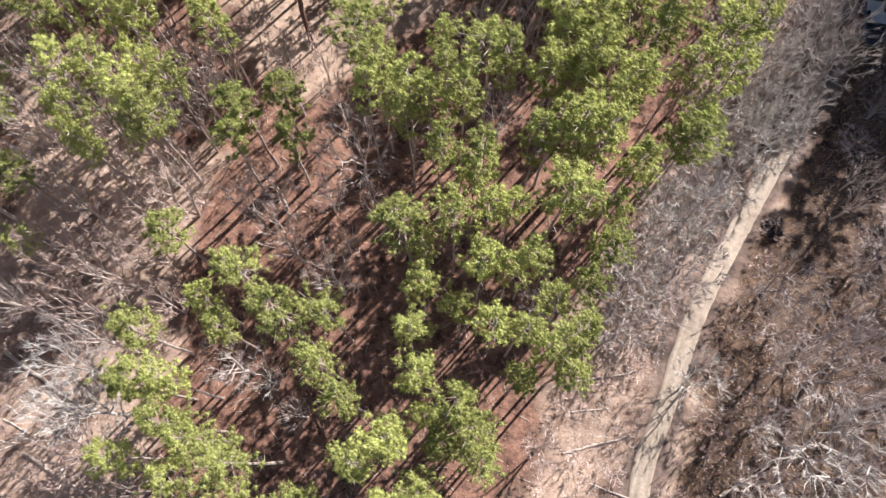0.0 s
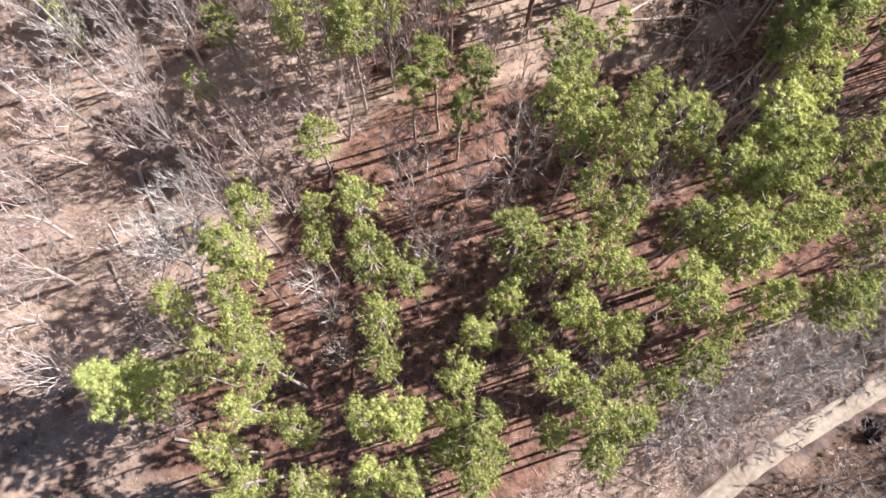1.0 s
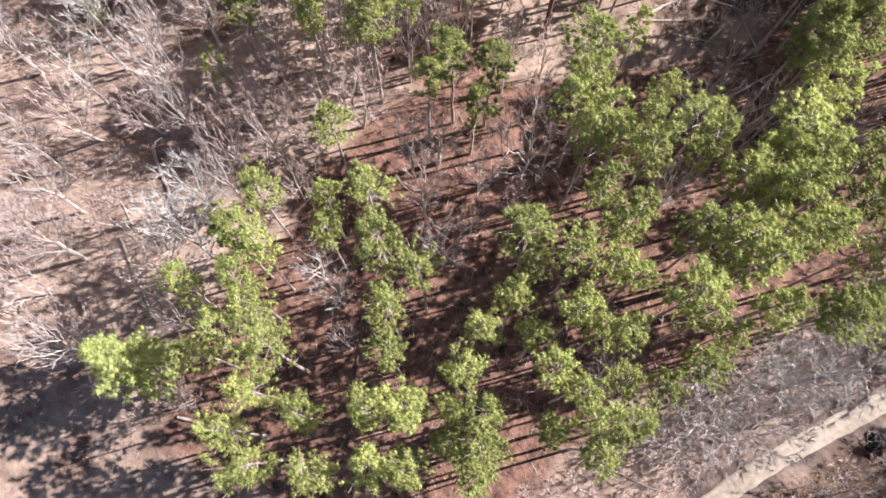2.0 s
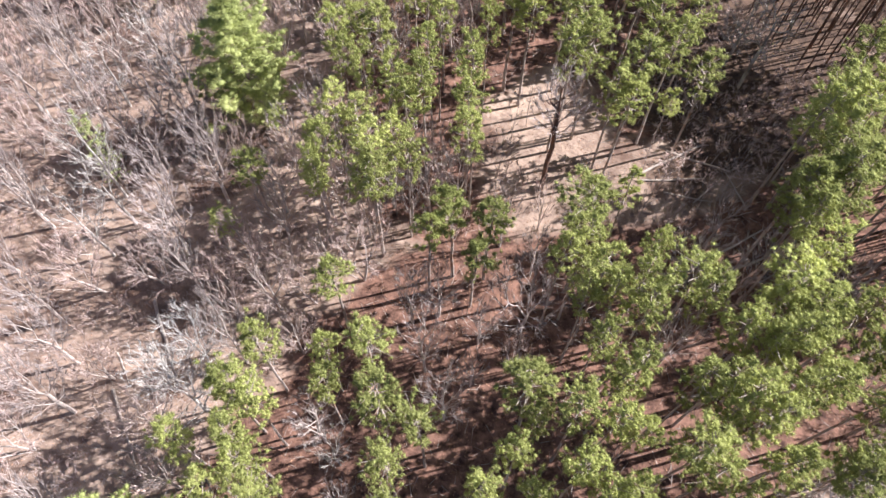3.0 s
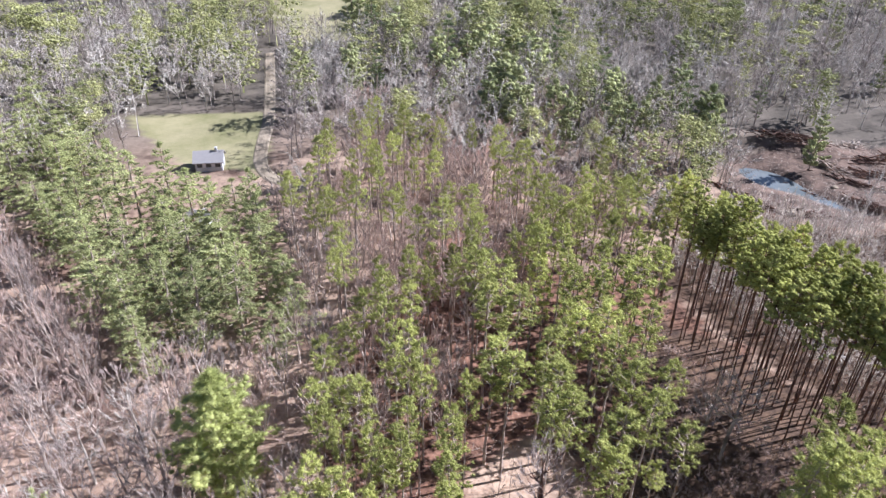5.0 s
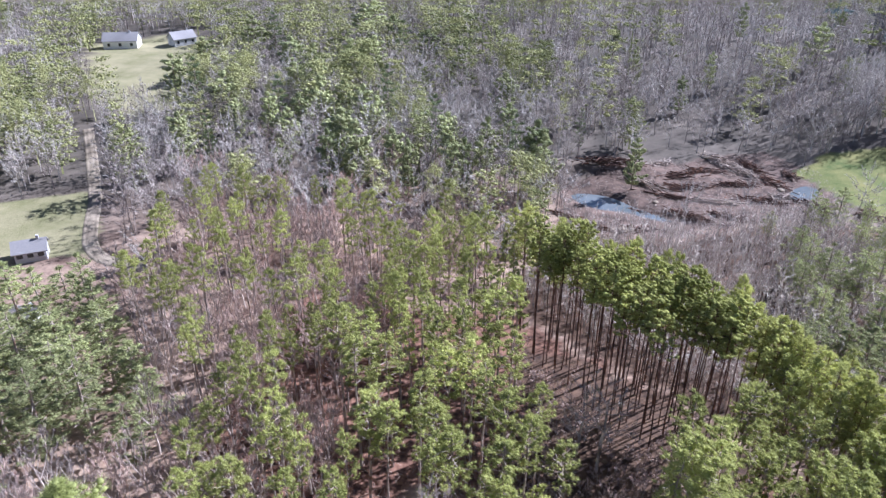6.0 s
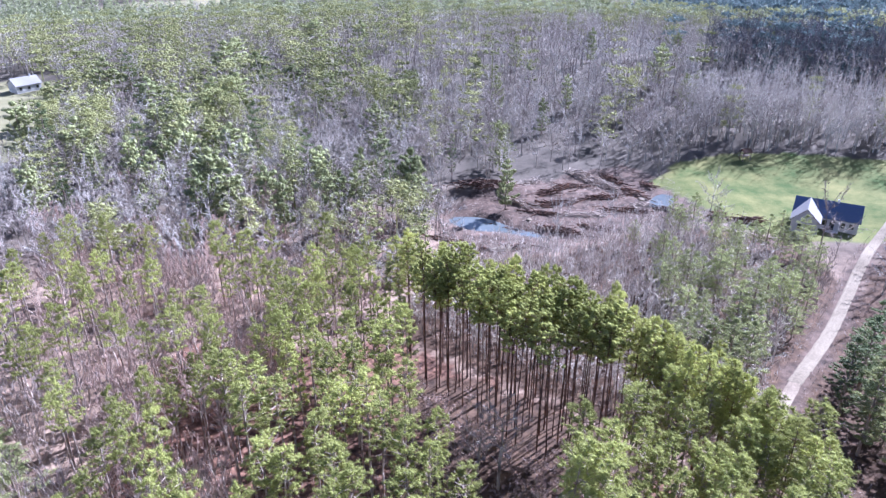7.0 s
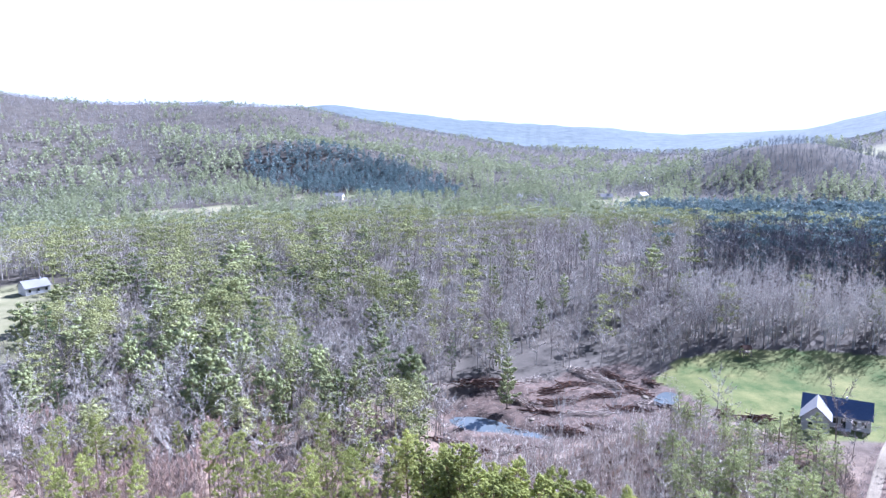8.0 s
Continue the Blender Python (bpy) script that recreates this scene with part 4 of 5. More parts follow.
for x, y in spread([(55.5, 45), (62, 38), (78, 46), (82, 76), (59, 74), (55.5, 60)], 2.7, lambda x, y: off_road(x, y, 4)):
    plant(R.choice(HEMLOCKS), x, y, R.uniform(1.2, 1.45), R.uniform(1.0, 1.25), "dark conifers by the lane")
for x, y in ((52.5, 43.5), (54.0, 47.5), (51.8, 50.0), (53.6, 53.0), (54.4, 57.0), (51.6, 55.0), (57.0, 64.0), (56.0, 41.0), (59.0, 36.5), (47.5, 89.5), (51.4, 93.5), (54.7, 99.5), (48.6, 83.0)):
    plant(R.choice(HEMLOCKS), x, y, R.uniform(1.2, 1.4) if y < 70 else R.uniform(0.7, 0.85), R.uniform(1.0, 1.25) if y < 70 else 0.9, "dark conifers by the lane")
for x, y in spread([(22, -16), (24, 4), (30, 14), (38, 30), (46, 44), (48, 60), (70, 60), (60, 20), (40, -16)], 3.3, lambda x, y: off_road(x, y, 6.5 if y < 14 else 4.0) and by_pickup(x, y)):
    low = 0.5 if y > 18 + (x - 30) * 0.2 else 1.0
    if math.hypot(x - 33.5, y - 22.4) > 6.5:
        plant(R.choice(GREYS if R.random() < 0.25 else SPREADING[2:]), x, y, R.uniform(0.6, 0.95) * low, R.uniform(0.7, 1.05) * (0.6 + 0.4 * low), "trees east of the track")
for x, y in spread([(47, 62), (56, 60), (70, 84), (66, 88), (54, 84)], 4.0, lambda x, y: off_road(x, y, 4)):
    plant(R.choice(MID_WHITES), x, y, R.uniform(0.7, 0.95), R.uniform(0.8, 1.1), "broad pines by the lane")
for x, y in spread([(-16, 132), (8, 138), (34, 152), (58, 147), (64, 130), (40, 95), (33, 70), (20, 82), (-3, 95), (-20, 106)], 3.4, lambda x, y: off_road(x, y, 4) and math.hypot(x - 69, y - 160) > 10.5, 290):
    if x > 24 and R.random() < 0.5:
        plant(R.choice(MID_WHITES[:4]), x, y, R.uniform(0.35, 0.6), R.uniform(0.55, 0.85), "young conifers below the house")
    elif R.random() < 0.5:
        plant(R.choice(GREYS), x, y, R.uniform(0.38, 0.55), R.uniform(0.5, 0.7), "pale saplings in the wet brush")
    else:
        plant(R.choice(PALES), x, y, R.uniform(0.32, 0.48), R.uniform(0.45, 0.65), "pale saplings in the wet brush")
for x, y in spread([(47, 72), (60, 100), (76, 132), (92, 152), (112, 150), (90, 96), (66, 70)], 2.3, lambda x, y: off_road(x, y, 2.2), 280):
    plant(R.choice(GREYS + SPREADING[2:]), x, y, R.uniform(0.55, 0.85), R.uniform(0.6, 0.9), "bare trees beyond the lane")
for x, y in spread([(-27, 38), (-28, 52), (-20, 62), (-8, 52), (4, 60), (6, 52), (-10, 34)], 3.2):
    plant(R.choice(SLIM), x, y, R.uniform(0.5, 1.0), R.uniform(0.4, 0.7), "saplings in the clearing")
for x, y in spread([(-90, -12), (-90, 30), (-40, 45), (-20, 60), (8, 60), (26, 34), (34, 30), (30, 12), (40, 10), (40, -14)], 2.6, lambda x, y: off_road(x, y, 2.2) and not inside(np.float64(x), np.float64(y), PINE_FLOOR), 220):
    plant(R.choice(SHRUBS), x, y, R.uniform(0.5, 1.0), R.uniform(0.7, 1.2), "shrubs of the forest floor")
for x, y in spread(SHADED_BRUSH, 1.9, None, 150):
    plant(R.choice(SHRUBS), x, y, R.uniform(0.5, 1.0), R.uniform(0.8, 1.3), "brush under the plantation")

# ---------------------------------------------------------------- woods farther off: joined sheets of small trees


def conifer_shape(rng, n, reach=0.2, base=0.2, trunk=True, size=0.14, layers=7):
    """A small conifer with a blunt top, of n needle sprays in uneven clumps, one unit tall."""
    V, F = [], []
    if trunk:
        V += [Vector((0.012, 0, 0)), Vector((-0.012, 0.01, 0)), Vector((0, 0, 0.85))]
        F.append((0, 1, 2))
    clumps = []
    for w in range(layers):
        u = (w + 0.5 * rng.random()) / layers
        wide = reach * (1 - u) ** 0.42 * rng.uniform(0.7, 1.1) + 0.015
        turn = rng.uniform(0, 6.28)
        for b in range(5):
            a = turn + b * 1.257 + rng.gauss(0, 0.3)
            clumps += [(u + rng.gauss(0, 0.02), a + rng.gauss(0, 0.25), wide * t) for t in (rng.uniform(0.3, 0.6), rng.uniform(0.65, 1.1))]
    for u, a, r in clumps:
        out = Vector((math.cos(a), math.sin(a), 0))
        c = out * r + Vector((0, 0, base + (1 - base) * min(u, 0.96) + 0.1 * r))
        ball = reach * rng.uniform(0.2, 0.36) * (1.1 - 0.5 * u)
        core(V, F, c, rng, ball * 0.5, 0.75)
        for _ in range(int(n / len(clumps))):
            d = (flatten(around(rng), 0.6) + out * 0.4 + Vector((0, 0, 0.3))).normalized()
            s = d.cross(around(rng)).normalized() * size * rng.uniform(0.25, 0.5)
            p = c + flatten(d, 0.8) * ball * rng.uniform(0.2, 1.25)
            i = len(V)
            V += [p - s, p + s, p + d * size * rng.uniform(0.6, 1.2)]
            F.append((i, i + 1, i + 2))
    return np.array([tuple(v) for v in V]), np.array(F)


def spray_shape(rng, n, reach, size):
    """A rough distant conifer of n large sprays, one unit tall."""
    V, F = [], []
    for k in range(n):
        u, a = (k + rng.random()) / n, rng.uniform(0, 6.28)
        r = reach * (1 - u) ** 0.5 * rng.uniform(0.3, 1)
        c = Vector((math.cos(a) * r, math.sin(a) * r, 0.15 + 0.75 * u))
        d = (Vector((math.cos(a), math.sin(a), 0.4)) + around(rng, 0.4)).normalized()
        s = d.cross(around(rng)).normalized() * size * rng.uniform(0.3, 0.5)
        i = len(V)
        V += [c - d * size * 0.5 - s, c + s, c + d * size * 0.6]
        F.append((i, i + 1, i + 2))
    return np.array([tuple(v) for v in V]), np.array(F)


def round_pine_shape(rng, n, size=0.11):
    """A pine with a bare trunk below and a clumpy crown in its upper half, one unit tall."""
    V = [Vector((0.011, 0, 0)), Vector((-0.011, 0.006, 0)), Vector((0, -0.002, 0.9))]
    F = [(0, 1, 2)]
    puffs = []
    for _ in range(22):
        u, a = rng.random(), rng.uniform(0, 6.28)
        r = 0.15 * math.sqrt(max(0.05, 1 - abs(u - 0.3) / 0.75)) * (0.35 + 0.65 * rng.random())
        puffs.append(Vector((math.cos(a) * r, math.sin(a) * r, 0.5 + 0.48 * u)))
    for c in puffs:
        ball = rng.uniform(0.035, 0.06)
        core(V, F, c, rng, ball * 0.42, 0.75)
        for _ in range(n // len(puffs)):
            d = (around(rng) + Vector((0, 0, 0.4))).normalized()
            p = c + d * ball * rng.uniform(0.3, 1.1)
            s = d.cross(around(rng)).normalized() * size * rng.uniform(0.25, 0.5)
            i = len(V)
            V += [p - s, p + s, p + d * size * rng.uniform(0.5, 1)]
            F.append((i, i + 1, i + 2))
    return np.array([tuple(v) for v in V]), np.array(F)


def bare_shape(rng, limbs, twigs, width=0.006, reach=0.22):
    """A small leafless tree, one unit tall: a trunk, rising limbs and a dome of fine twigs, as thin slivers."""
    V, F = [], []

    def sliver(p, q, w):
        s = (q - p).cross(around(rng)).normalized() * w
        i = len(V)
        V.extend((p - s, p + s, q))
        F.append((i, i + 1, i + 2))
    top = Vector((rng.gauss(0, 0.03), rng.gauss(0, 0.03), 0.72))
    for _ in range(2):
        sliver(Vector((0, 0, 0)), top, min(width * 2.6, 0.013))
    heart = Vector((0, 0, 0.64))
    for _ in range(limbs):
        o = around(rng).normalized() * rng.uniform(0.3, 1) ** 0.4
        q = heart + Vector((o.x * reach, o.y * reach, o.z * 0.35))
        p = top * (rng.uniform(0.35, 0.7) * min(1, q.z / 0.72) / 0.72)
        m = p.lerp(q, 0.5) + Vector((0, 0, -0.03)) + around(rng, 0.012)
        sliver(p, m, width)
        sliver(m, q, width * 0.8)
        for _ in range(twigs):
            b = m.lerp(q, rng.uniform(0.0, 1))
            e = ((b - heart).normalized() * 0.7 + Vector((0, 0, 0.2)) + around(rng, 0.7)).normalized() * rng.uniform(0.025, 0.07)
            sliver(b, b + e, width * 0.75)
    return np.array([tuple(v) for v in V]), np.array(F)


def wood(name, shapes, places, heights, widths, mat, label, category):
    """Joins one small tree for each place into a single mesh."""
    nrng = np.random.default_rng(len(places))
    pick = nrng.integers(0, len(shapes), len(places))
    turn = nrng.uniform(0, 6.28, len(places))
    VV, FF, base = [], [], 0
    z = terrain(places[:, 0], places[:, 1]) - 0.2
    for k, (V, F) in enumerate(shapes):
        m = pick == k
        c, s = np.cos(turn[m])[:, None], np.sin(turn[m])[:, None]
        w, h = (widths[m] * heights[m])[:, None], heights[m][:, None]
        x = (V[None, :, 0] * c - V[None, :, 1] * s) * w + places[m, 0][:, None]
        y = (V[None, :, 0] * s + V[None, :, 1] * c) * w + places[m, 1][:, None]
        zz = V[None, :, 2] * h + z[m][:, None]
        VV.append(np.stack([x, y, zz], 2).reshape(-1, 3))
        FF.append((F[None] + (np.arange(m.sum()) * len(V))[:, None, None] + base).reshape(-1, 3))
        base += m.sum() * len(V)
    V, F = np.concatenate(VV), np.concatenate(FF)
    me = bpy.data.meshes.new(name)
    me.vertices.add(len(V))
    me.vertices.foreach_set("co", V.astype(np.float32).ravel())
    me.loops.add(F.size)
    me.loops.foreach_set("vertex_index", F.astype(np.int32).ravel())
    me.polygons.add(len(F))
    me.polygons.foreach_set("loop_start", np.arange(len(F)) * 3)
    me.update(calc_edges=True)
    smooth(me)
    me.materials.append(mat)
    return tagged(new(name, me), label, category, kind="stuff")


def scatter(az0, az1, r0, r1, gap, seed):
    """Jittered feet over a sector of the ground, about gap apart."""
    nrng = np.random.default_rng(seed)
    n = int(radians(az1 - az0) * (r1 * r1 - r0 * r0) / 2 / gap ** 2)
    side = int(2 * r1 / gap)
    g = (np.stack(np.meshgrid(np.arange(side), np.arange(side)), 2).reshape(-1, 2) - side / 2 + nrng.uniform(-0.5, 0.5, (side * side, 2))) * gap
    r, az = np.hypot(g[:, 0], g[:, 1]), np.degrees(np.arctan2(-g[:, 0], g[:, 1]))
    return g[(r > r0) & (r < r1) & (az > az0) & (az < az1)]


def nearness(x, y):
    """The thinly wooded slope behind the pond."""
    return inside(x, y, [(-34, 162), (-14, 205), (26, 225), (36, 200), (28, 196), (-6, 173), (-21, 157)])


def wooded(p):
    """Which feet stand on wooded ground."""
    x, y = p[:, 0], p[:, 1]
    ok = ~(inside(x, y, LAWN) | inside(x, y, MUD) | inside(x, y, YARD)) & (near_line(x, y, TRACK) > 5) & (near_line(x, y, DRIVE) > 4) & (near_line(x, y, WOODS_PATH) > 3)
    for f in FIELDS:
        ok &= ~inside(x, y, f)
    near = [(-150, -40), (-150, 56), (-134, 62), (-116, 73), (-80, 78), (-60, 62), (-80, 80), (-84, 112), (-31, 112), (-20, 107), (-16, 133), (8, 139), (34, 158), (60, 153), (66, 130), (64, 100), (52, 80), (72, 60), (60, 0), (40, -40)]
    ok &= ~((nearness(x, y)) & (np.sin(x * 12.9 + y * 78.2) < 0.2))
    ok &= ~inside(x, y, [(-126, 80), (-118, 70), (-86, 72), (-84, 98), (-101, 97), (-124, 123), (-150, 108), (-140, 96)])
    for px, py in STOOD:
        if math.hypot(px, py) > 120:
            ok &= np.hypot(x - px, y - py) > 3.2
    house = np.hypot(x - 70, y - 162) < 15
    return ok & ~inside(x, y, near) & ~house


def share_of_conifers(p):
    x, y = p[:, 0], p[:, 1]
    r, az = np.hypot(x, y), np.degrees(np.arctan2(-x, y))
    grove = rise(wave(x, y, 50, 3.0) + 0.35 * wave(x, y, 21, 1.5), 0.08, 0.26)
    s = 0.05 + 0.75 * grove * rise(az + 4 * wave(x, y, 60, 6.0), 3, 14) * rise(-r, -520, -400) * (0.14 + 0.86 * rise(r, 195, 240)) + 0.3 * rise(r, 400, 470) * rise(-r, -1500, -1100)
    s = s + 0.45 * wave(x, y, 200, 8.0) * rise(r, 500, 700)
    s = s + 0.9 * bump(x, y, -290, 1110, 210, 85, -30) + 0.8 * bump(x, y, 260, 800, 150, 60, -10) + 0.25 * rise(r, 1100, 1300) - 0.35 * rise(r, 1500, 2000) - 0.5 * bump(x, y, 368, 1080, 120, 170, 20)
    return s


def two_kinds(p, seed):
    nrng = np.random.default_rng(seed)
    c = nrng.random(len(p)) < share_of_conifers(p)
    return p[c], p[~c], nrng


S = random.Random(11)
PALE_TWIG = material("pale_twigs", (0.52, 0.465, 0.415), (0.8, 0.735, 0.67), 0.4, 0.95, per="island", big=0.03, spread=0.12)
# twig colour darkened to stand for the shade on the far stand
SHADED_TWIG = material("shaded_twigs", (0.1, 0.1, 0.11), (0.26, 0.25, 0.27), 0.3, 0.95, per="island", big=0.015, spread=0.3)
mid = scatter(-58, 84, 96, 250, 4.9, 3)
mid = mid[wooded(mid)]
con, hard, nrng = two_kinds(mid, 5)
kind = nrng.random(len(con))
for lo, hi, mat, note in ((0, 0.35, FAR_NEEDLES, "far woods of light green conifers"), (0.35, 0.65, FAR_DARK, "far woods of dark green conifers")):
    q = con[(kind >= lo) & (kind < hi)]
    wood("conifer_wood", [conifer_shape(S, 950, reach=0.2, base=0.18, size=0.0205, layers=6) for _ in range(3)], q, nrng.uniform(12, 21, len(q)), nrng.uniform(1.1, 1.6, len(q)), mat, note, "conifers")
q = con[kind >= 0.65]
wood("pine_wood", [round_pine_shape(S, 1200, 0.017) for _ in range(4)], q, nrng.uniform(14, 19, len(q)), nrng.uniform(1.1, 1.6, len(q)), FAR_NEEDLES, "far woods of round-topped pines", "pines")
kind = nrng.random(len(hard))
for lo, hi, mat, note in ((0, 0.42, FAR_TWIG, "far leafless pale grey hardwoods"), (0.42, 0.78, MAUVE_TWIG, "far leafless mauve-brown hardwoods"), (0.78, 1, DUSK_TWIG, "far leafless dusky brown hardwoods")):
    q = hard[(kind >= lo) & (kind < hi)]
    wood("hardwood_wood", [bare_shape(S, 16, 25, 0.0035, 0.26) for _ in range(5)], q, nrng.uniform(12, 18, len(q)), nrng.uniform(0.85, 1.4, len(q)), mat, note, "trees")
back_woods = scatter(-34, 58, 250, 520, 6.2, 14)
back_woods = back_woods[wooded(back_woods)]
con, hard, nrng = two_kinds(back_woods, 15)
kind = nrng.random(len(con))
for lo, hi, mat, note in ((0, 0.55, FAR_NEEDLES, "wooded rise of light green conifers"), (0.55, 1, FAR_DARK, "wooded rise of dark green conifers")):
    q = con[(kind >= lo) & (kind < hi)]
    wood("conifer_wood", [conifer_shape(S, 230, reach=0.19, base=0.18, size=0.028, layers=4) for _ in range(4)], q, nrng.uniform(12, 22, len(q)), nrng.uniform(1.1, 1.6, len(q)), mat, note, "conifers")
kind = nrng.random(len(hard))
for lo, hi, mat, note in ((0, 0.42, FAR_TWIG, "wooded rise of pale grey hardwoods"), (0.42, 0.78, MAUVE_TWIG, "wooded rise of mauve-brown hardwoods"), (0.78, 1, DUSK_TWIG, "wooded rise of dusky brown hardwoods")):
    q = hard[(kind >= lo) & (kind < hi)]
    wood("hardwood_wood", [bare_shape(S, 12, 12, 0.005, 0.25) for _ in range(5)], q, nrng.uniform(12, 18, len(q)), nrng.uniform(1.0, 1.5, len(q)), mat, note, "trees")
edge = scatter(-33, -12, 215, 242, 4.6, 22)
edge = edge[wooded(edge)]
wood("tall_wood", [bare_shape(S, 17, 20, 0.0028, 0.2) for _ in range(4)], edge, nrng.uniform(17, 23, len(edge)), nrng.uniform(0.9, 1.2, len(edge)), FAR_TWIG, "tall bare hardwoods along the lawn edge", "trees")
# tall stand behind the lawn, with its shade painted into the twigs
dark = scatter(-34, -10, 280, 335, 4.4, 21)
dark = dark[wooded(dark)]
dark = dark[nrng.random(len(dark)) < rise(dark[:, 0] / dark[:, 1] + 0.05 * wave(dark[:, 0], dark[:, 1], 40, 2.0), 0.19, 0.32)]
wood("tall_wood", [bare_shape(S, 14, 6, 0.006, 0.17) for _ in range(5)], dark, nrng.uniform(15, 28, len(dark)), nrng.uniform(0.9, 1.2, len(dark)), SHADED_TWIG, "close-grown stand of tall bare trees behind the lawn, coloured dark for shade", "trees")
# conifers of the shaded stand, their shade put into the needle colour
pick = scatter(-34, -10, 290, 345, 9, 25)
pick = pick[wooded(pick)]
pick = pick[nrng.random(len(pick)) < rise(pick[:, 0] / pick[:, 1] + 0.05 * wave(pick[:, 0], pick[:, 1], 40, 2.0), 0.19, 0.32)]
wood("conifer_wood", [conifer_shape(S, 240, reach=0.2, base=0.1, size=0.05, layers=4) for _ in range(3)], pick, nrng.uniform(17, 31, len(pick)), nrng.uniform(0.8, 1.2, len(pick)), SHADED_NEEDLES, "conifers coloured dark blue-green for shade among tall bare trees", "conifers")
far = scatter(-32, 44, 520, 1200, 7.4, 4)
far = far[wooded(far)]
con, hard, nrng = two_kinds(far, 6)
# gloom: where cloud shade is painted into the conifers' colour
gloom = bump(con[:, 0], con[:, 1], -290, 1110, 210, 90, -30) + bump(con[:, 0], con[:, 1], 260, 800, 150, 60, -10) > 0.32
for m, mat, note in ((~gloom, HAZED_NEEDLES, "valley woods of green conifers"), (gloom, SHADED_NEEDLES, "conifers on the knoll and spur, coloured dark blue-green for cloud shade")):
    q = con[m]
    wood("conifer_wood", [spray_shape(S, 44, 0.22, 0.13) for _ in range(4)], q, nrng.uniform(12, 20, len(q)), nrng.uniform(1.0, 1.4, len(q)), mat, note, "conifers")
# knoll hardwoods get the twig colour with shade and haze painted in
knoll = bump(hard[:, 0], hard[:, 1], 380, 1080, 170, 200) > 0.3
for m, mat, note in ((~knoll, HAZED_TWIG, "valley woods of leafless hardwoods"), (knoll, HILL_SHADE, "leafless hardwoods on the knoll, coloured blue-grey for shade and haze")):
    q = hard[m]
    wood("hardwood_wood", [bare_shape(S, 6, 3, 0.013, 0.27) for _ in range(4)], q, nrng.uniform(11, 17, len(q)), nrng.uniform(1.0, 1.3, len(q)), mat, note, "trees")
hills = scatter(-30, 44, 1200, 2500, 12.0, 8)
hills = hills[wooded(hills)]
con, hard, nrng = two_kinds(hills, 7)
# same painted cloud shade for the hillside conifers
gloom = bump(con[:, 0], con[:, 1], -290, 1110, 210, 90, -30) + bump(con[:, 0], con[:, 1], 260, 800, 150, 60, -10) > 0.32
for m, mat, note in ((~gloom, HAZED_NEEDLES, "hillside woods of conifers"), (gloom, SHADED_NEEDLES, "hillside woods of conifers coloured dark for cloud shade")):
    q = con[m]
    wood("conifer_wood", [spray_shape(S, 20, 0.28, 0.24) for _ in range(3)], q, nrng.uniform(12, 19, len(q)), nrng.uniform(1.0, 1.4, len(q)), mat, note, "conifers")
wood("hardwood_wood", [bare_shape(S, 4, 1, 0.04, 0.36) for _ in range(3)], hard, nrng.uniform(10, 15, len(hard)), nrng.uniform(1.0, 1.3, len(hard)), HAZED_TWIG, "hillside woods of leafless hardwoods", "trees")

# pale thicket between the plantation and the pond
thicket = scatter(-30, 14, 70, 172, 2.3, 31)
tx, ty = thicket[:, 0], thicket[:, 1]
thicket = thicket[inside(tx, ty, [(-16, 132), (8, 138), (34, 157), (46, 154), (50, 120), (40, 97), (32, 72), (20, 82), (-3, 95), (-20, 106)]) & (near_line(tx, ty, TRACK) > 4)]
nrng = np.random.default_rng(9)
wood("thicket", [bare_shape(S, 10, 11, 0.0055, 0.24) for _ in range(6)], thicket, nrng.uniform(6, 11, len(thicket)), nrng.uniform(0.8, 1.2, len(thicket)), PALE_TWIG, "pale leafless thicket on wet ground", "brush")

# ---------------------------------------------------------------- parts and small builders


def part(name, bm, mat, parent, label=""):
    """Links a bmesh as one mesh object under a thing or a part."""
    me = bpy.data.meshes.new(name)
    bm.to_mesh(me)
    bm.free()
    me.materials.append(mat)
    ob = new(name, me)
    ob.parent = parent
    if label:
        tagged(ob, label)
    return ob


def thing(name, x, y, turn, label, category, group="", lift=0.0):
    ob = new(name)
    ob.empty_display_size = 0.5
    ob.matrix_basis = pose(x, y, ground_z(x, y) + lift, 0, 0, turn)
    return tagged(ob, label, category, group)


def box(x0, y0, z0, x1, y1, z1, soften=0.0):
    bm = bmesh.new()
    bmesh.ops.create_cube(bm, size=1)
    bmesh.ops.transform(bm, matrix=Matrix.LocRotScale(((x0 + x1) / 2, (y0 + y1) / 2, (z0 + z1) / 2), None, (x1 - x0, y1 - y0, z1 - z0)), verts=bm.verts)
    if soften:
        bmesh.ops.bevel(bm, geom=bm.edges[:], offset=soften, segments=2, affect="EDGES", profile=0.6)
    return bm


def prism(profile, axis, a, b):
    """A profile of (u, z) points drawn out from a to b along 'x' or 'y'."""
    bm = bmesh.new()
    put = (lambda u, z, t: (t, u, z)) if axis == "x" else (lambda u, z, t: (u, t, z))
    r0 = [bm.verts.new(put(u, z, a)) for u, z in profile]
    r1 = [bm.verts.new(put(u, z, b)) for u, z in profile]
    n = len(profile)
    for i in range(n):
        bm.faces.new((r0[i], r0[(i + 1) % n], r1[(i + 1) % n], r1[i]))
    bm.faces.new(r0[::-1])
    bm.faces.new(r1)
    bmesh.ops.recalc_face_normals(bm, faces=bm.faces)
    return bm


def gable_roof(half, ridge, eave, over, thick=0.18):
    """Profile of two roof slopes with thickness, for prism()."""
    k = (ridge - eave) / half
    e = eave - k * over
    return [(-half - over, e), (0, ridge), (half + over, e), (half + over, e + thick), (0, ridge + thick * 1.15), (-half - over, e + thick)]


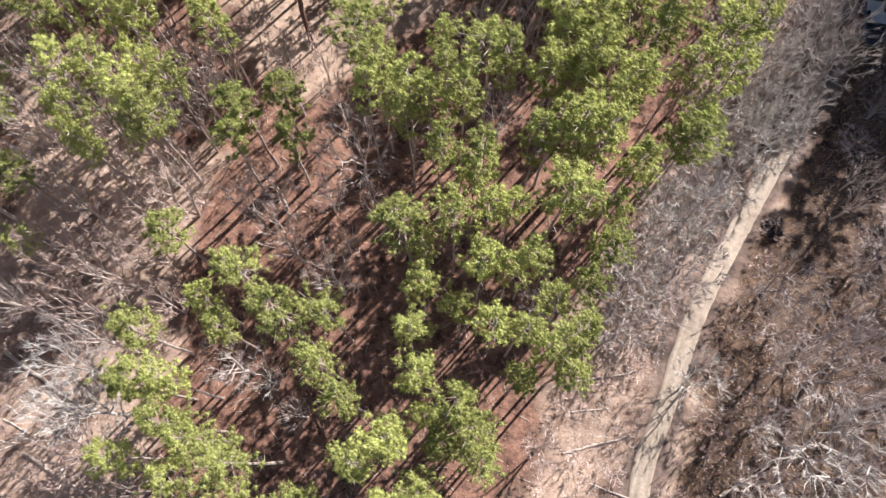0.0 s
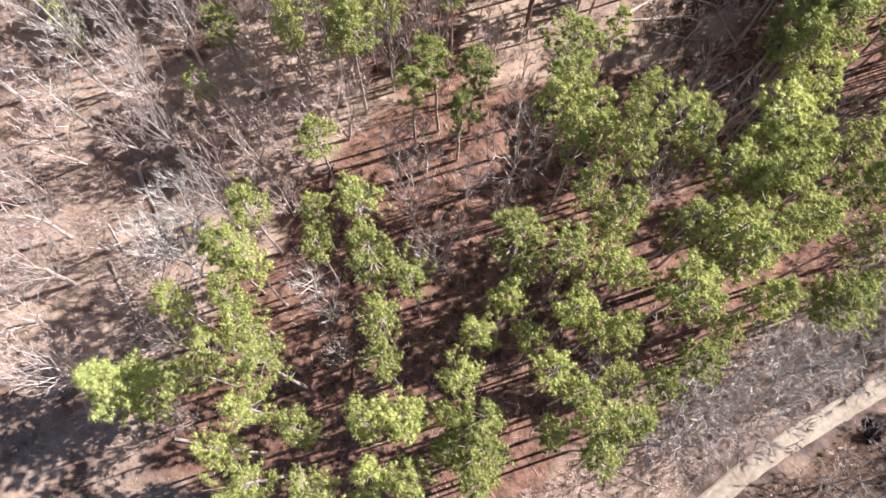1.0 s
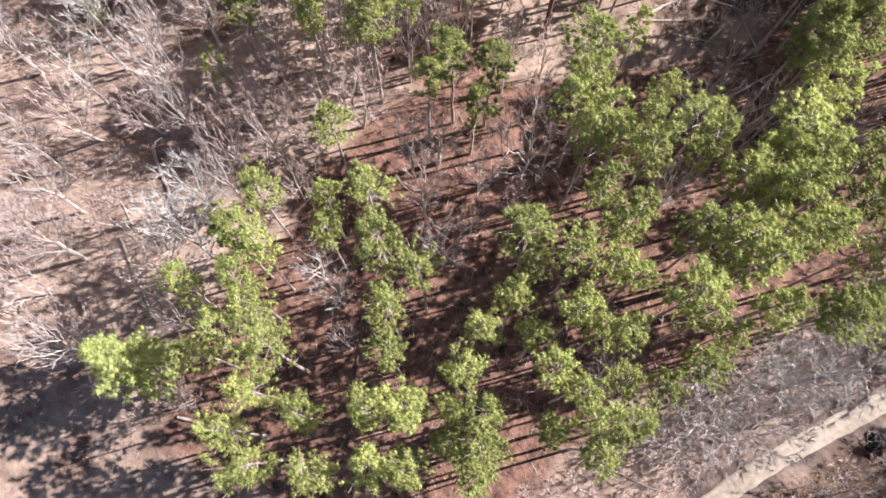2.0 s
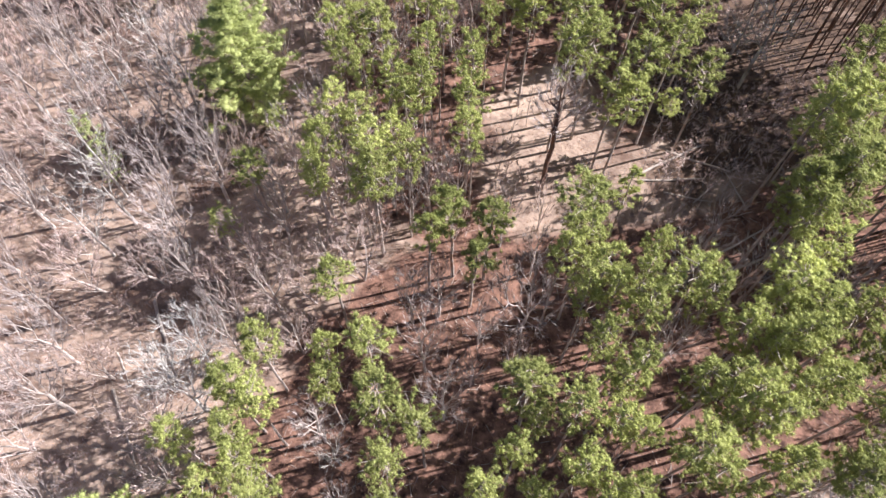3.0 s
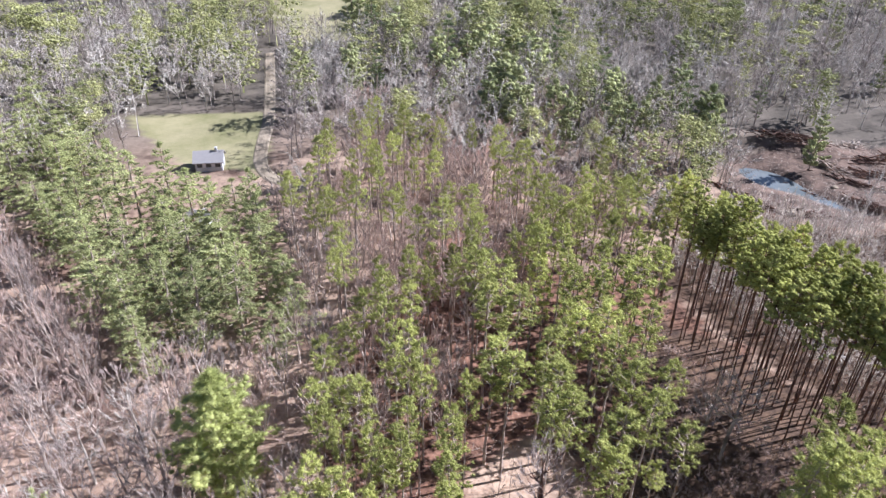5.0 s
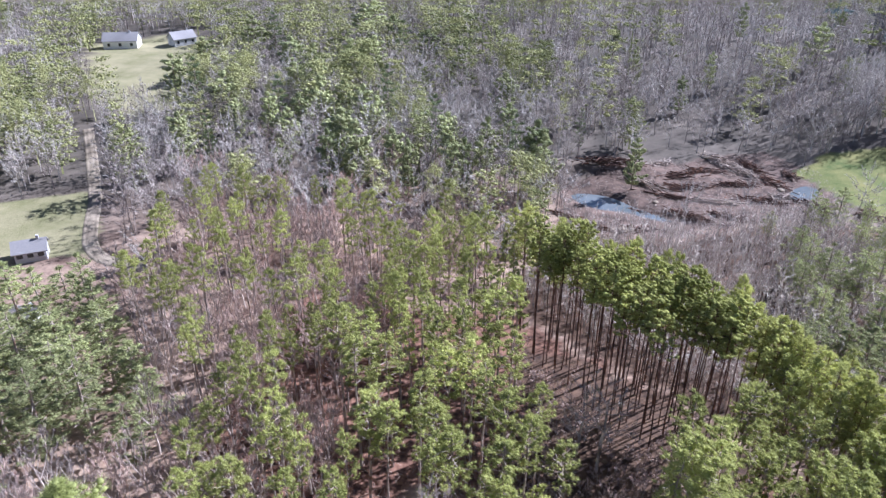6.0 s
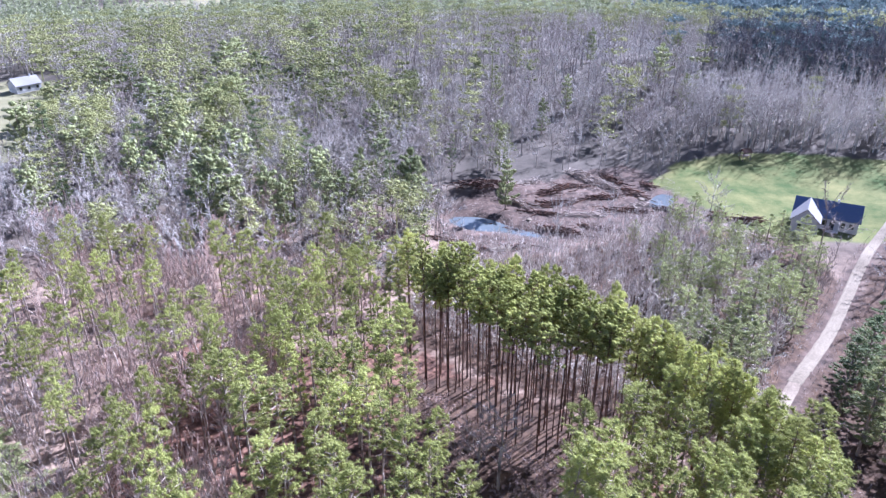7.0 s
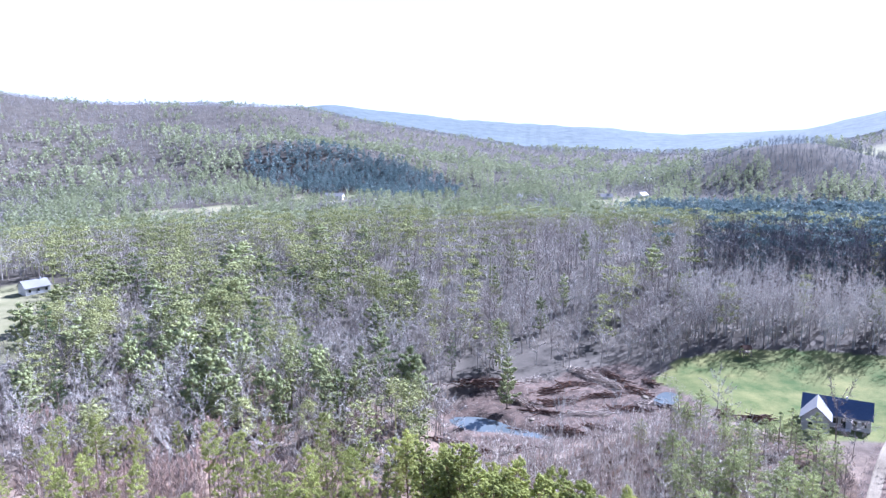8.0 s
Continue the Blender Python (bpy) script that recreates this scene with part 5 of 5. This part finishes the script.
def window(parent, x, y, z, w, h, face):
    """A window with frame, sill and pane, facing -y ('front'), -x or +x."""
    at = new("window")
    at.parent = parent
    at.matrix_basis = pose(x, y, z, 0, 0, {"front": 0, "left": -90, "right": 90, "rear": 180}[face])
    part("pane", box(-w / 2, -0.03, 0, w / 2, 0.0, h), DARK_GLASS, at)
    for nm, b in (("frame", (-w / 2 - 0.1, -0.07, -0.05, -w / 2, 0.02, h + 0.1)), ("frame", (w / 2, -0.07, -0.05, w / 2 + 0.1, 0.02, h + 0.1)), ("frame", (-w / 2, -0.07, h, w / 2, 0.02, h + 0.1)),
                  ("sill", (-w / 2 - 0.15, -0.14, -0.12, w / 2 + 0.15, 0.02, -0.05))):
        part(nm, box(*b), SIDING, at)
    return at


def main_house():
    h = thing("house", 70.2, 160.5, -23, "grey house with slate-blue metal roof and pale gabled wing", "house")
    part("wall", prism([(-3.3, -2.2), (-3.3, 3.0), (0, 5.6), (3.3, 3.0), (3.3, -2.2)], "x", -6.7, 6.7), SIDING, h)
    part("roof", prism(gable_roof(3.3, 5.65, 3.05, 0.45), "x", -7.1, 7.1), SLATE, h, "dark slate-blue standing seam roof")
    part("wing_wall", prism([(-2.8, -2.2), (-2.8, 3.1), (0, 5.6), (2.8, 3.1), (2.8, -2.2)], "y", -8.2, -2.5), SIDING, h)
    w = part("wing_roof", prism(gable_roof(2.8, 5.7, 3.15, 0.4), "y", -8.6, 0.2), PALE_ROOF, h, "pale grey shingle roof of the wing")
    for ob in h.children:
        if ob.name.startswith("wing"):
            ob.location.x = -3.9
    part("chimney", box(1.6, -0.3, 5.0, 2.0, 0.1, 6.4, 0.03), WHITE_PAINT, h)
    part("door", box(1.0, -3.39, 0.1, 1.95, -3.3, 2.15, 0.02), DARK_GLASS, h)
    part("step", box(0.4, -4.9, -2.0, 3.0, -3.32, 0.1, 0.03), WHITE_PAINT, h)
    part("porch_post", box(2.85, -4.8, 0.1, 3.0, -4.65, 2.6), WHITE_PAINT, h)
    for x in (-0.1, 3.6, 5.4):
        window(h, x, -3.3, 0.95, 0.95, 1.25, "front")
    window(h, -4.9, -8.2, 1.0, 0.8, 1.1, "front")
    window(h, -2.9, -8.2, 1.0, 0.8, 1.1, "front")
    window(h, -6.7, 0.5, 1.0, 1.0, 1.2, "left")
    window(h, 6.7, -1.0, 1.0, 1.0, 1.2, "right")
    return h


def cottage(x, y, turn, w, d, eave, ridge, wall, roof, label):
    h = thing("cottage", x, y, turn, label, "house")
    part("wall", prism([(-d / 2, -1), (-d / 2, eave), (0, ridge), (d / 2, eave), (d / 2, -1)], "x", -w / 2, w / 2), wall, h)
    part("roof", prism(gable_roof(d / 2, ridge + 0.05, eave + 0.05, 0.4), "x", -w / 2 - 0.4, w / 2 + 0.4), roof, h)
    for k in range(3):
        window(h, -w / 3 + k * w / 3, -d / 2, 1.0, 1.1, 1.3, "front")
    part("chimney", box(w / 4, -0.3, ridge - 0.7, w / 4 + 0.5, 0.3, ridge + 0.9, 0.03), SIDING, h)
    return h


main_house()
cottage(-112.5, 91.5, 40, 5.5, 4.2, 2.2, 3.7, SIDING, PALE_ROOF, "small house with pale roof behind broad pines")
cottage(-95, 73, 10, 4, 3, 2.2, 3.2, WHITE_PAINT, PALE_ROOF, "white garden shed between the pines")
cottage(-227, 257, 25, 14, 8, 3.2, 6.0, WHITE_PAINT, PALE_ROOF, "white house by a pale field")
cottage(-206, 270, 60, 10, 7, 3, 5.5, SIDING, PALE_ROOF, "grey house by a pale field")
cottage(-345, 545, 10, 12, 9, 4, 8, WHITE_PAINT, SLATE, "white barn at the valley field")
cottage(-272, 985, 0, 26, 14, 5, 9, WHITE_PAINT, PALE_ROOF, "long white barn on a green field")
for x, y, turn in ((20, 930, 15), (48, 960, -30), (110, 990, 5), (160, 1000, 50), (-10, 980, 80), (190, 1150, 20)):
    cottage(x, y, turn, 16, 10, 4, 7.5, WHITE_PAINT, PALE_ROOF, "far white house in the valley village")

# ---------------------------------------------------------------- pond, small pool and cleared ground


def water_sheet(name, outline, z, label):
    bm = bmesh.new()
    fine = []
    n = len(outline)
    for i in range(n):
        p = [Vector((*outline[(i + d) % n], 0)) for d in (-1, 0, 1, 2)]
        for j in range(5):
            t = j / 5
            fine.append(0.5 * ((2 * p[1]) + (p[2] - p[0]) * t + (2 * p[0] - 5 * p[1] + 4 * p[2] - p[3]) * t * t + (3 * p[1] - p[0] - 3 * p[2] + p[3]) * t ** 3))
    bm.faces.new([bm.verts.new((v.x, v.y, z)) for v in fine])
    me = bpy.data.meshes.new(name)
    bm.to_mesh(me)
    bm.free()
    me.materials.append(WATER)
    return tagged(new(name, me), label, "water", kind="structure")


POOL = [(31.5, 168), (33, 173), (36, 176), (38.5, 174), (37, 169), (34, 166.5)]
water_sheet("water", POND, ground_z(-11, 154.5) + 1.5, "still pond reflecting the sky below a dark bank")
water_sheet("water", POOL, max(ground_z(x, y) for x, y in POOL) + 0.12, "small pool at the edge of the lawn")


def log_mesh(rng, ln, r, branches=3):
    V, F = [], []
    pts = [Vector((ln * (k / 5 - 0.5), rng.gauss(0, 0.05), r * 0.7 + rng.gauss(0, 0.03))) for k in range(6)]
    tube(V, F, pts, [r * (1 - 0.1 * k) for k in range(6)], 7)
    F += [tuple(range(6, -1, -1)), tuple(range(35, 42))]
    for _ in range(branches):
        p = pts[rng.randrange(2, 6)]
        tube(V, F, [p, p + Vector((rng.uniform(0.1, 0.5), rng.uniform(-0.8, 0.8), rng.uniform(0.1, 0.8)))], [r * 0.35, r * 0.1], 4)
    me = mesh_from("fallen_log", V, F)
    me.materials.append(DEAD_WOOD)
    return me


LOGS = [log_mesh(S, ln, r, b) for ln, r, b in ((8, 0.16, 5), (11, 0.19, 6), (6, 0.12, 3), (4, 0.1, 2))]
DARK_LOG = log_mesh(S, 13, 0.15, 3)
DARK_LOG.materials[0] = DARK_BARK


def lay(me, x, y, turn, tilt=0.0, size=1.0, label="weathered fallen log lying on the forest floor", lift=0.0, group="fallen logs"):
    ob = new("fallen_log", me)
    ob.matrix_basis = pose(x, y, ground_z(x, y) + lift, 0, tilt, turn) @ Matrix.Scale(size, 4)
    return tagged(ob, label, "log", group)


lay(DARK_LOG, -10.5, 1.4, 118, label="dark straight fallen trunk across the pine needles")
for x, y, turn, k in ((-2.5, 51, 35, 0), (-4, 53, 60, 1), (0, 50, 20, 2), (1.5, 52, 75, 2), (-1, 55, 10, 0), (4, 54, 140, 2), (6, 46, 62, 1), (9.5, 47, 55, 0), (-18, -9, 20, 0), (-26, -11, 35, 3),
                      (-34, -2, -30, 0), (-36, 6, -32, 1), (-38, 2, -28, 3), (17, 20, 40, 2), (12, 32, 45, 1), (-30, 14, -50, 2), (27, -2, 30, 2), (14, 1, 15, 2), (13.5, 4, 5, 3), (15, -3, 160, 3), (15, 7, 10, 2)):
    lay(LOGS[k], x, y, turn, size=S.uniform(0.8, 1.1))

# slash: piles of cut logs and brush in the cleared ground


def brush_heap(x, y, turn, long, wide, tall, n, label):
    V, F = [], []
    for _ in range(n):
        u, v = S.gauss(0, 0.4), S.gauss(0, 0.4)
        a = S.gauss(0, 0.5)
        ln = S.uniform(1.2, 4.5)
        c = Vector((u * long, v * wide, max(0.08, tall * math.exp(-2 * (u * u + v * v)) * S.random())))
        d = Vector((math.cos(a), math.sin(a), S.gauss(0, 0.14))) * ln / 2
        r = S.uniform(0.04, 0.17)
        tube(V, F, [c - d, c + d], [r, r * 0.7], 5)
    me = mesh_from("brush_heap", V, F)
    me.materials.append(DEAD_WOOD if S.random() < 0.4 else DARK_BARK)
    ob = new("brush_heap", me)
    ob.matrix_basis = pose(x, y, ground_z(x, y), 0, 0, turn)
    return tagged(ob, label, "brush pile", "slash piles", "stuff")


for x, y, turn, a, b, c, n in ((16, 186, 130, 9, 3, 1.6, 90), (22, 180, 125, 8, 2.5, 1.4, 80), (12, 178, 20, 7, 2, 1.1, 60), (20, 172, 10, 8, 2, 1.0, 60), (28, 176, 140, 6, 2, 1.2, 50), (8, 166, 15, 8, 2, 0.8, 60),
                               (4, 160, -10, 8, 1.6, 0.8, 50), (14, 160, 5, 8, 1.8, 0.8, 50), (26, 164, -5, 8, 2, 0.9, 50), (36, 164, -40, 5, 1.6, 0.9, 40), (30, 168, 30, 4, 2, 1.0, 40), (-2, 140, 10, 5, 1.6, 0.8, 40),
                               (10, 150, -25, 7, 1.5, 0.7, 45), (-10, 138, 0, 6, 1.6, 0.8, 40), (53, 160, 8, 5, 2, 1.8, 110), (46.6, 162, 60, 3, 2, 2.0, 70), (2, 178, 60, 5, 2, 1.2, 50), (-16, 142, -20, 6, 1.5, 0.7, 40), (-11, 170, 12, 11, 2.2, 2.2, 120), (-3, 166, -30, 6, 1.8, 1.0, 60), (6, 172, 25, 8, 2.5, 0.9, 70),
                               (0, 151.5, -18, 9, 1.2, 0.6, 50), (18, 152, -15, 7, 2, 0.7, 50), (24, 186, 120, 7, 2.5, 1.3, 70), (33, 182, 100, 4, 2, 1.0, 40)):
    brush_heap(x, y, turn, a, b, c, n, "tangled pile of cut logs and brush on bare soil")
for x, y, s in ((-4, 138.5, 1.3), (-2.4, 139.2, 0.8), (-6, 138, 0.7), (2, 156, 0.7), (30, 172, 0.9), (62, 150, 0.6)):
    bm = bmesh.new()
    bmesh.ops.create_icosphere(bm, subdivisions=2, radius=s)
    for v in bm.verts:
        v.co *= 1 + 0.3 * noise.noise(v.co * 1.3 + Vector((x, y, 0)))
        v.co.z *= 0.55
    me = bpy.data.meshes.new("boulder")
    bm.to_mesh(me)
    bm.free()
    me.materials.append(GRAVEL)
    ob = new("boulder", me)
    ob.location = (x, y, ground_z(x, y) + 0.1)
    tagged(ob, "pale rounded boulder on bare soil", "rock", "boulders")

# ---------------------------------------------------------------- tyre pile and pickup


def tyre_mesh():
    bm = bmesh.new()
    prof = [(0.2, -0.08), (0.24, -0.11), (0.31, -0.11), (0.345, -0.07), (0.35, 0.0), (0.345, 0.07), (0.31, 0.11), (0.24, 0.11), (0.2, 0.08), (0.225, 0.0)]
    rings = []
    for k in range(18):
        a = 2 * math.pi * k / 18
        rings.append([bm.verts.new((r * math.cos(a), r * math.sin(a), z)) for r, z in prof])
    for k in range(18):
        p, q = rings[k], rings[(k + 1) % 18]
        for i in range(len(prof)):
            j = (i + 1) % len(prof)
            bm.faces.new((p[i], q[i], q[j], p[j]))
    bmesh.ops.recalc_face_normals(bm, faces=bm.faces)
    me = bpy.data.meshes.new("tyre")
    bm.to_mesh(me)
    bm.free()
    me.materials.append(RUBBER)
    return smooth(me)


TYRE = tyre_mesh()
for dx, dy, dz, rx, ry in ((-0.7, 0.5, 0.12, 4, 0), (0.0, 0.8, 0.12, 0, 5), (0.55, 0.3, 0.12, -4, 3), (-0.15, 0.05, 0.14, 3, 0), (0.5, -0.5, 0.12, 0, 0), (-0.4, -0.6, 0.12, 5, 0), (0.1, -1.0, 0.12, 0, 4),
                           (-0.3, 0.5, 0.38, 20, 8), (0.25, 0.2, 0.4, -14, 12), (0.1, -0.45, 0.38, 10, -12), (0.6, 0.85, 0.2, 40, 10), (-0.75, -0.1, 0.2, -30, 20), (0.0, -0.1, 0.6, 12, 18)):
    ob = new("tyre", TYRE)
    ob.matrix_basis = pose(32.5 + dx, 21.6 + dy, ground_z(32.5, 21.6) + dz + 0.02, rx, ry, 0)
    tagged(ob, "old black tyre in a heap beside the track", "tyre", "heap of tyres")


def pickup(x, y, turn):
    t = thing("pickup_truck", x, y, turn, "dark blue pickup with silver roof and bonnet, parked on the track", "car", lift=0.12)
    body = part("body", box(-0.95, -2.6, 0.45, 0.95, 2.6, 1.05, 0.12), BLUE_PAINT, t)
    part("bonnet", box(-0.88, 1.1, 1.0, 0.88, 2.5, 1.14, 0.06), CHROME, t)
    part("cabin", prism([(-0.9, 1.0), (-0.7, 1.72), (0.7, 1.72), (1.25, 1.0)], "x", -0.82, 0.82), DARK_GLASS, t)
    part("roof", box(-0.8, -0.68, 1.7, 0.8, 0.72, 1.78, 0.04), CHROME, t)
    part("bed", box(-0.85, -2.5, 1.0, 0.85, -1.0, 1.06, 0.02), RUBBER, t)
    for sx in (-0.9, 0.9):
        part("bed_side", box(sx - 0.06, -2.58, 1.0, sx + 0.06, -0.95, 1.32, 0.03), BLUE_PAINT, t)
        part("headlight", box(sx * 0.75 - 0.15, 2.56, 0.72, sx * 0.75 + 0.15, 2.64, 0.92, 0.02), WHITE_PAINT, t)
        for wy in (-1.6, 1.6):
            w = part("wheel", prism([(0.33 * math.cos(a * 0.3927), 0.33 * math.sin(a * 0.3927)) for a in range(16)], "x", -0.11, 0.11), RUBBER, t)
            w.location = (sx, wy, 0.3)
    part("bumper", box(-0.9, 2.55, 0.4, 0.9, 2.72, 0.6, 0.04), CHROME, t)
    return t


pickup(45.5, 44.3, -12)

# playset on the far lawn
p = thing("playset", 62, 200, 20, "dark wooden playset on a pale patch of lawn", "playset")
for x in (-1.2, 1.2):
    for y in (-0.8, 0.8):
        part("post", box(x - 0.07, y - 0.07, -0.2, x + 0.07, y + 0.07, 2.4), PINE_BARK, p)
part("deck", box(-1.3, -0.9, 1.2, 1.3, 0.9, 1.32), PINE_BARK, p)
part("roof", prism(gable_roof(1.0, 3.2, 2.4, 0.2, 0.08), "x", -1.4, 1.4), DARK_BARK, p)
part("slide", prism([(0.9, 1.2), (3.4, 0.05), (3.4, 0.15), (0.9, 1.3)], "x", -0.3, 0.3), WHITE_PAINT, p)

# ---------------------------------------------------------------- sticks, dry stalks and leaf clumps on the floor


def litter(name, poly, n, long, thick, upright, mat, label, category):
    """Thin sticks or stalks strewn over a piece of the ground, joined."""
    nrng = np.random.default_rng(n)
    xs, ys = [q[0] for q in poly], [q[1] for q in poly]
    pts = nrng.uniform((min(xs), min(ys)), (max(xs), max(ys)), (n, 2))
    pts = pts[inside(pts[:, 0], pts[:, 1], poly) & (near_line(pts[:, 0], pts[:, 1], TRACK) > 1.5)]
    m = len(pts)
    a = nrng.uniform(0, 6.28, m)
    ln = nrng.uniform(0.4, 1, m) * long
    up = nrng.uniform(0, 1, m) * upright
    z = terrain(pts[:, 0], pts[:, 1])
    d = np.stack([np.cos(a) * ln * (1 - 0.7 * upright), np.sin(a) * ln * (1 - 0.7 * upright), up * ln + 0.02], 1)
    s = np.stack([-np.sin(a), np.cos(a), 0.4 * np.ones(m)], 1) * thick
    p = np.stack([pts[:, 0], pts[:, 1], z + 0.05], 1)
    V = np.stack([p - s, p + s, p + d], 1).reshape(-1, 3)
    F = np.arange(3 * m).reshape(-1, 3)
    me = bpy.data.meshes.new(name)
    me.vertices.add(len(V))
    me.vertices.foreach_set("co", V.astype(np.float32).ravel())
    me.loops.add(F.size)
    me.loops.foreach_set("vertex_index", F.astype(np.int32).ravel())
    me.polygons.add(len(F))
    me.polygons.foreach_set("loop_start", np.arange(len(F)) * 3)
    me.update(calc_edges=True)
    me.materials.append(mat)
    return tagged(new(name, me), label, category, kind="stuff")


DRY_GRASS = material("dry_grass", (0.3, 0.2, 0.1), (0.62, 0.47, 0.27), 0.8, 0.9, per="island", spread=0.3)
LEAF_BROWN = material("dead_leaves", (0.2, 0.1, 0.06), (0.55, 0.33, 0.2), 0.9, 0.9, per="island", spread=0.4)
litter("deadfall", [(-90, -20), (-90, 60), (-20, 70), (30, 50), (20, 10), (16, -20)], 5000, 2.2, 0.025, 0.12, DEAD_WOOD, "dead sticks strewn over the forest floor", "sticks")
litter("leaf_litter", [(-70, -20), (-60, 60), (-10, 70), (30, 50), (20, 10), (16, -20)], 45000, 0.2, 0.06, 0.3, LEAF_BROWN, "dead brown leaves on the forest floor", "leaves")
litter("dry_grass", [(17, -25), (19.5, -4), (25.5, 12), (35, 27), (46, 44), (62, 40), (50, -25)], 26000, 0.7, 0.035, 0.9, DRY_GRASS, "dry golden grass and weeds beside the track", "grass")
litter("slash_litter", MUD + [(-30, 165)], 9000, 1.6, 0.035, 0.3, DEAD_WOOD, "cut sticks and chips strewn over the cleared ground", "sticks")
litter("dry_brush", [(-16, 132), (8, 138), (34, 153), (58, 148), (64, 130), (40, 95), (33, 70), (20, 82), (-3, 95), (-20, 106)], 14000, 2.6, 0.03, 0.9, FAR_TWIG, "pale dry brush in the wet ground", "brush")
BRUSH = material("grey_brush", (0.3, 0.25, 0.235), (0.62, 0.54, 0.5), 0.5, 0.9, per="island", spread=0.25)
litter("roadside_brush", [(13, -14), (17, -2), (22, 13), (31, 29), (40, 47), (38, 58), (31, 52), (25, 33), (17, 19), (12, 8), (10, -8)], 30000, 1.5, 0.014, 0.85, BRUSH, "low pale grey brush between the pines and the track", "brush")
litter("scrub_brush", [(18, -20), (26, 9), (36, 25), (47, 44), (58, 40), (50, -20)], 26000, 1.6, 0.014, 0.85, BRUSH, "tangled grey brush east of the track", "brush")
litter("undergrowth", [(-90, -12), (-90, 44), (-56, 56), (-34, 34), (-24, 26), (-27, 10), (-25, -12)], 30000, 1.6, 0.014, 0.85, BRUSH, "fine bare undergrowth below the west wood", "brush")
litter("verge_brush", [(38, 68), (38, 84), (42, 96), (53, 115), (68, 141), (80, 158), (92, 158), (74, 139), (60, 112), (50, 94), (46, 80), (46, 68)], 17000, 1.3, 0.03, 0.8, BRUSH, "grey brush along both verges of the lane", "brush")
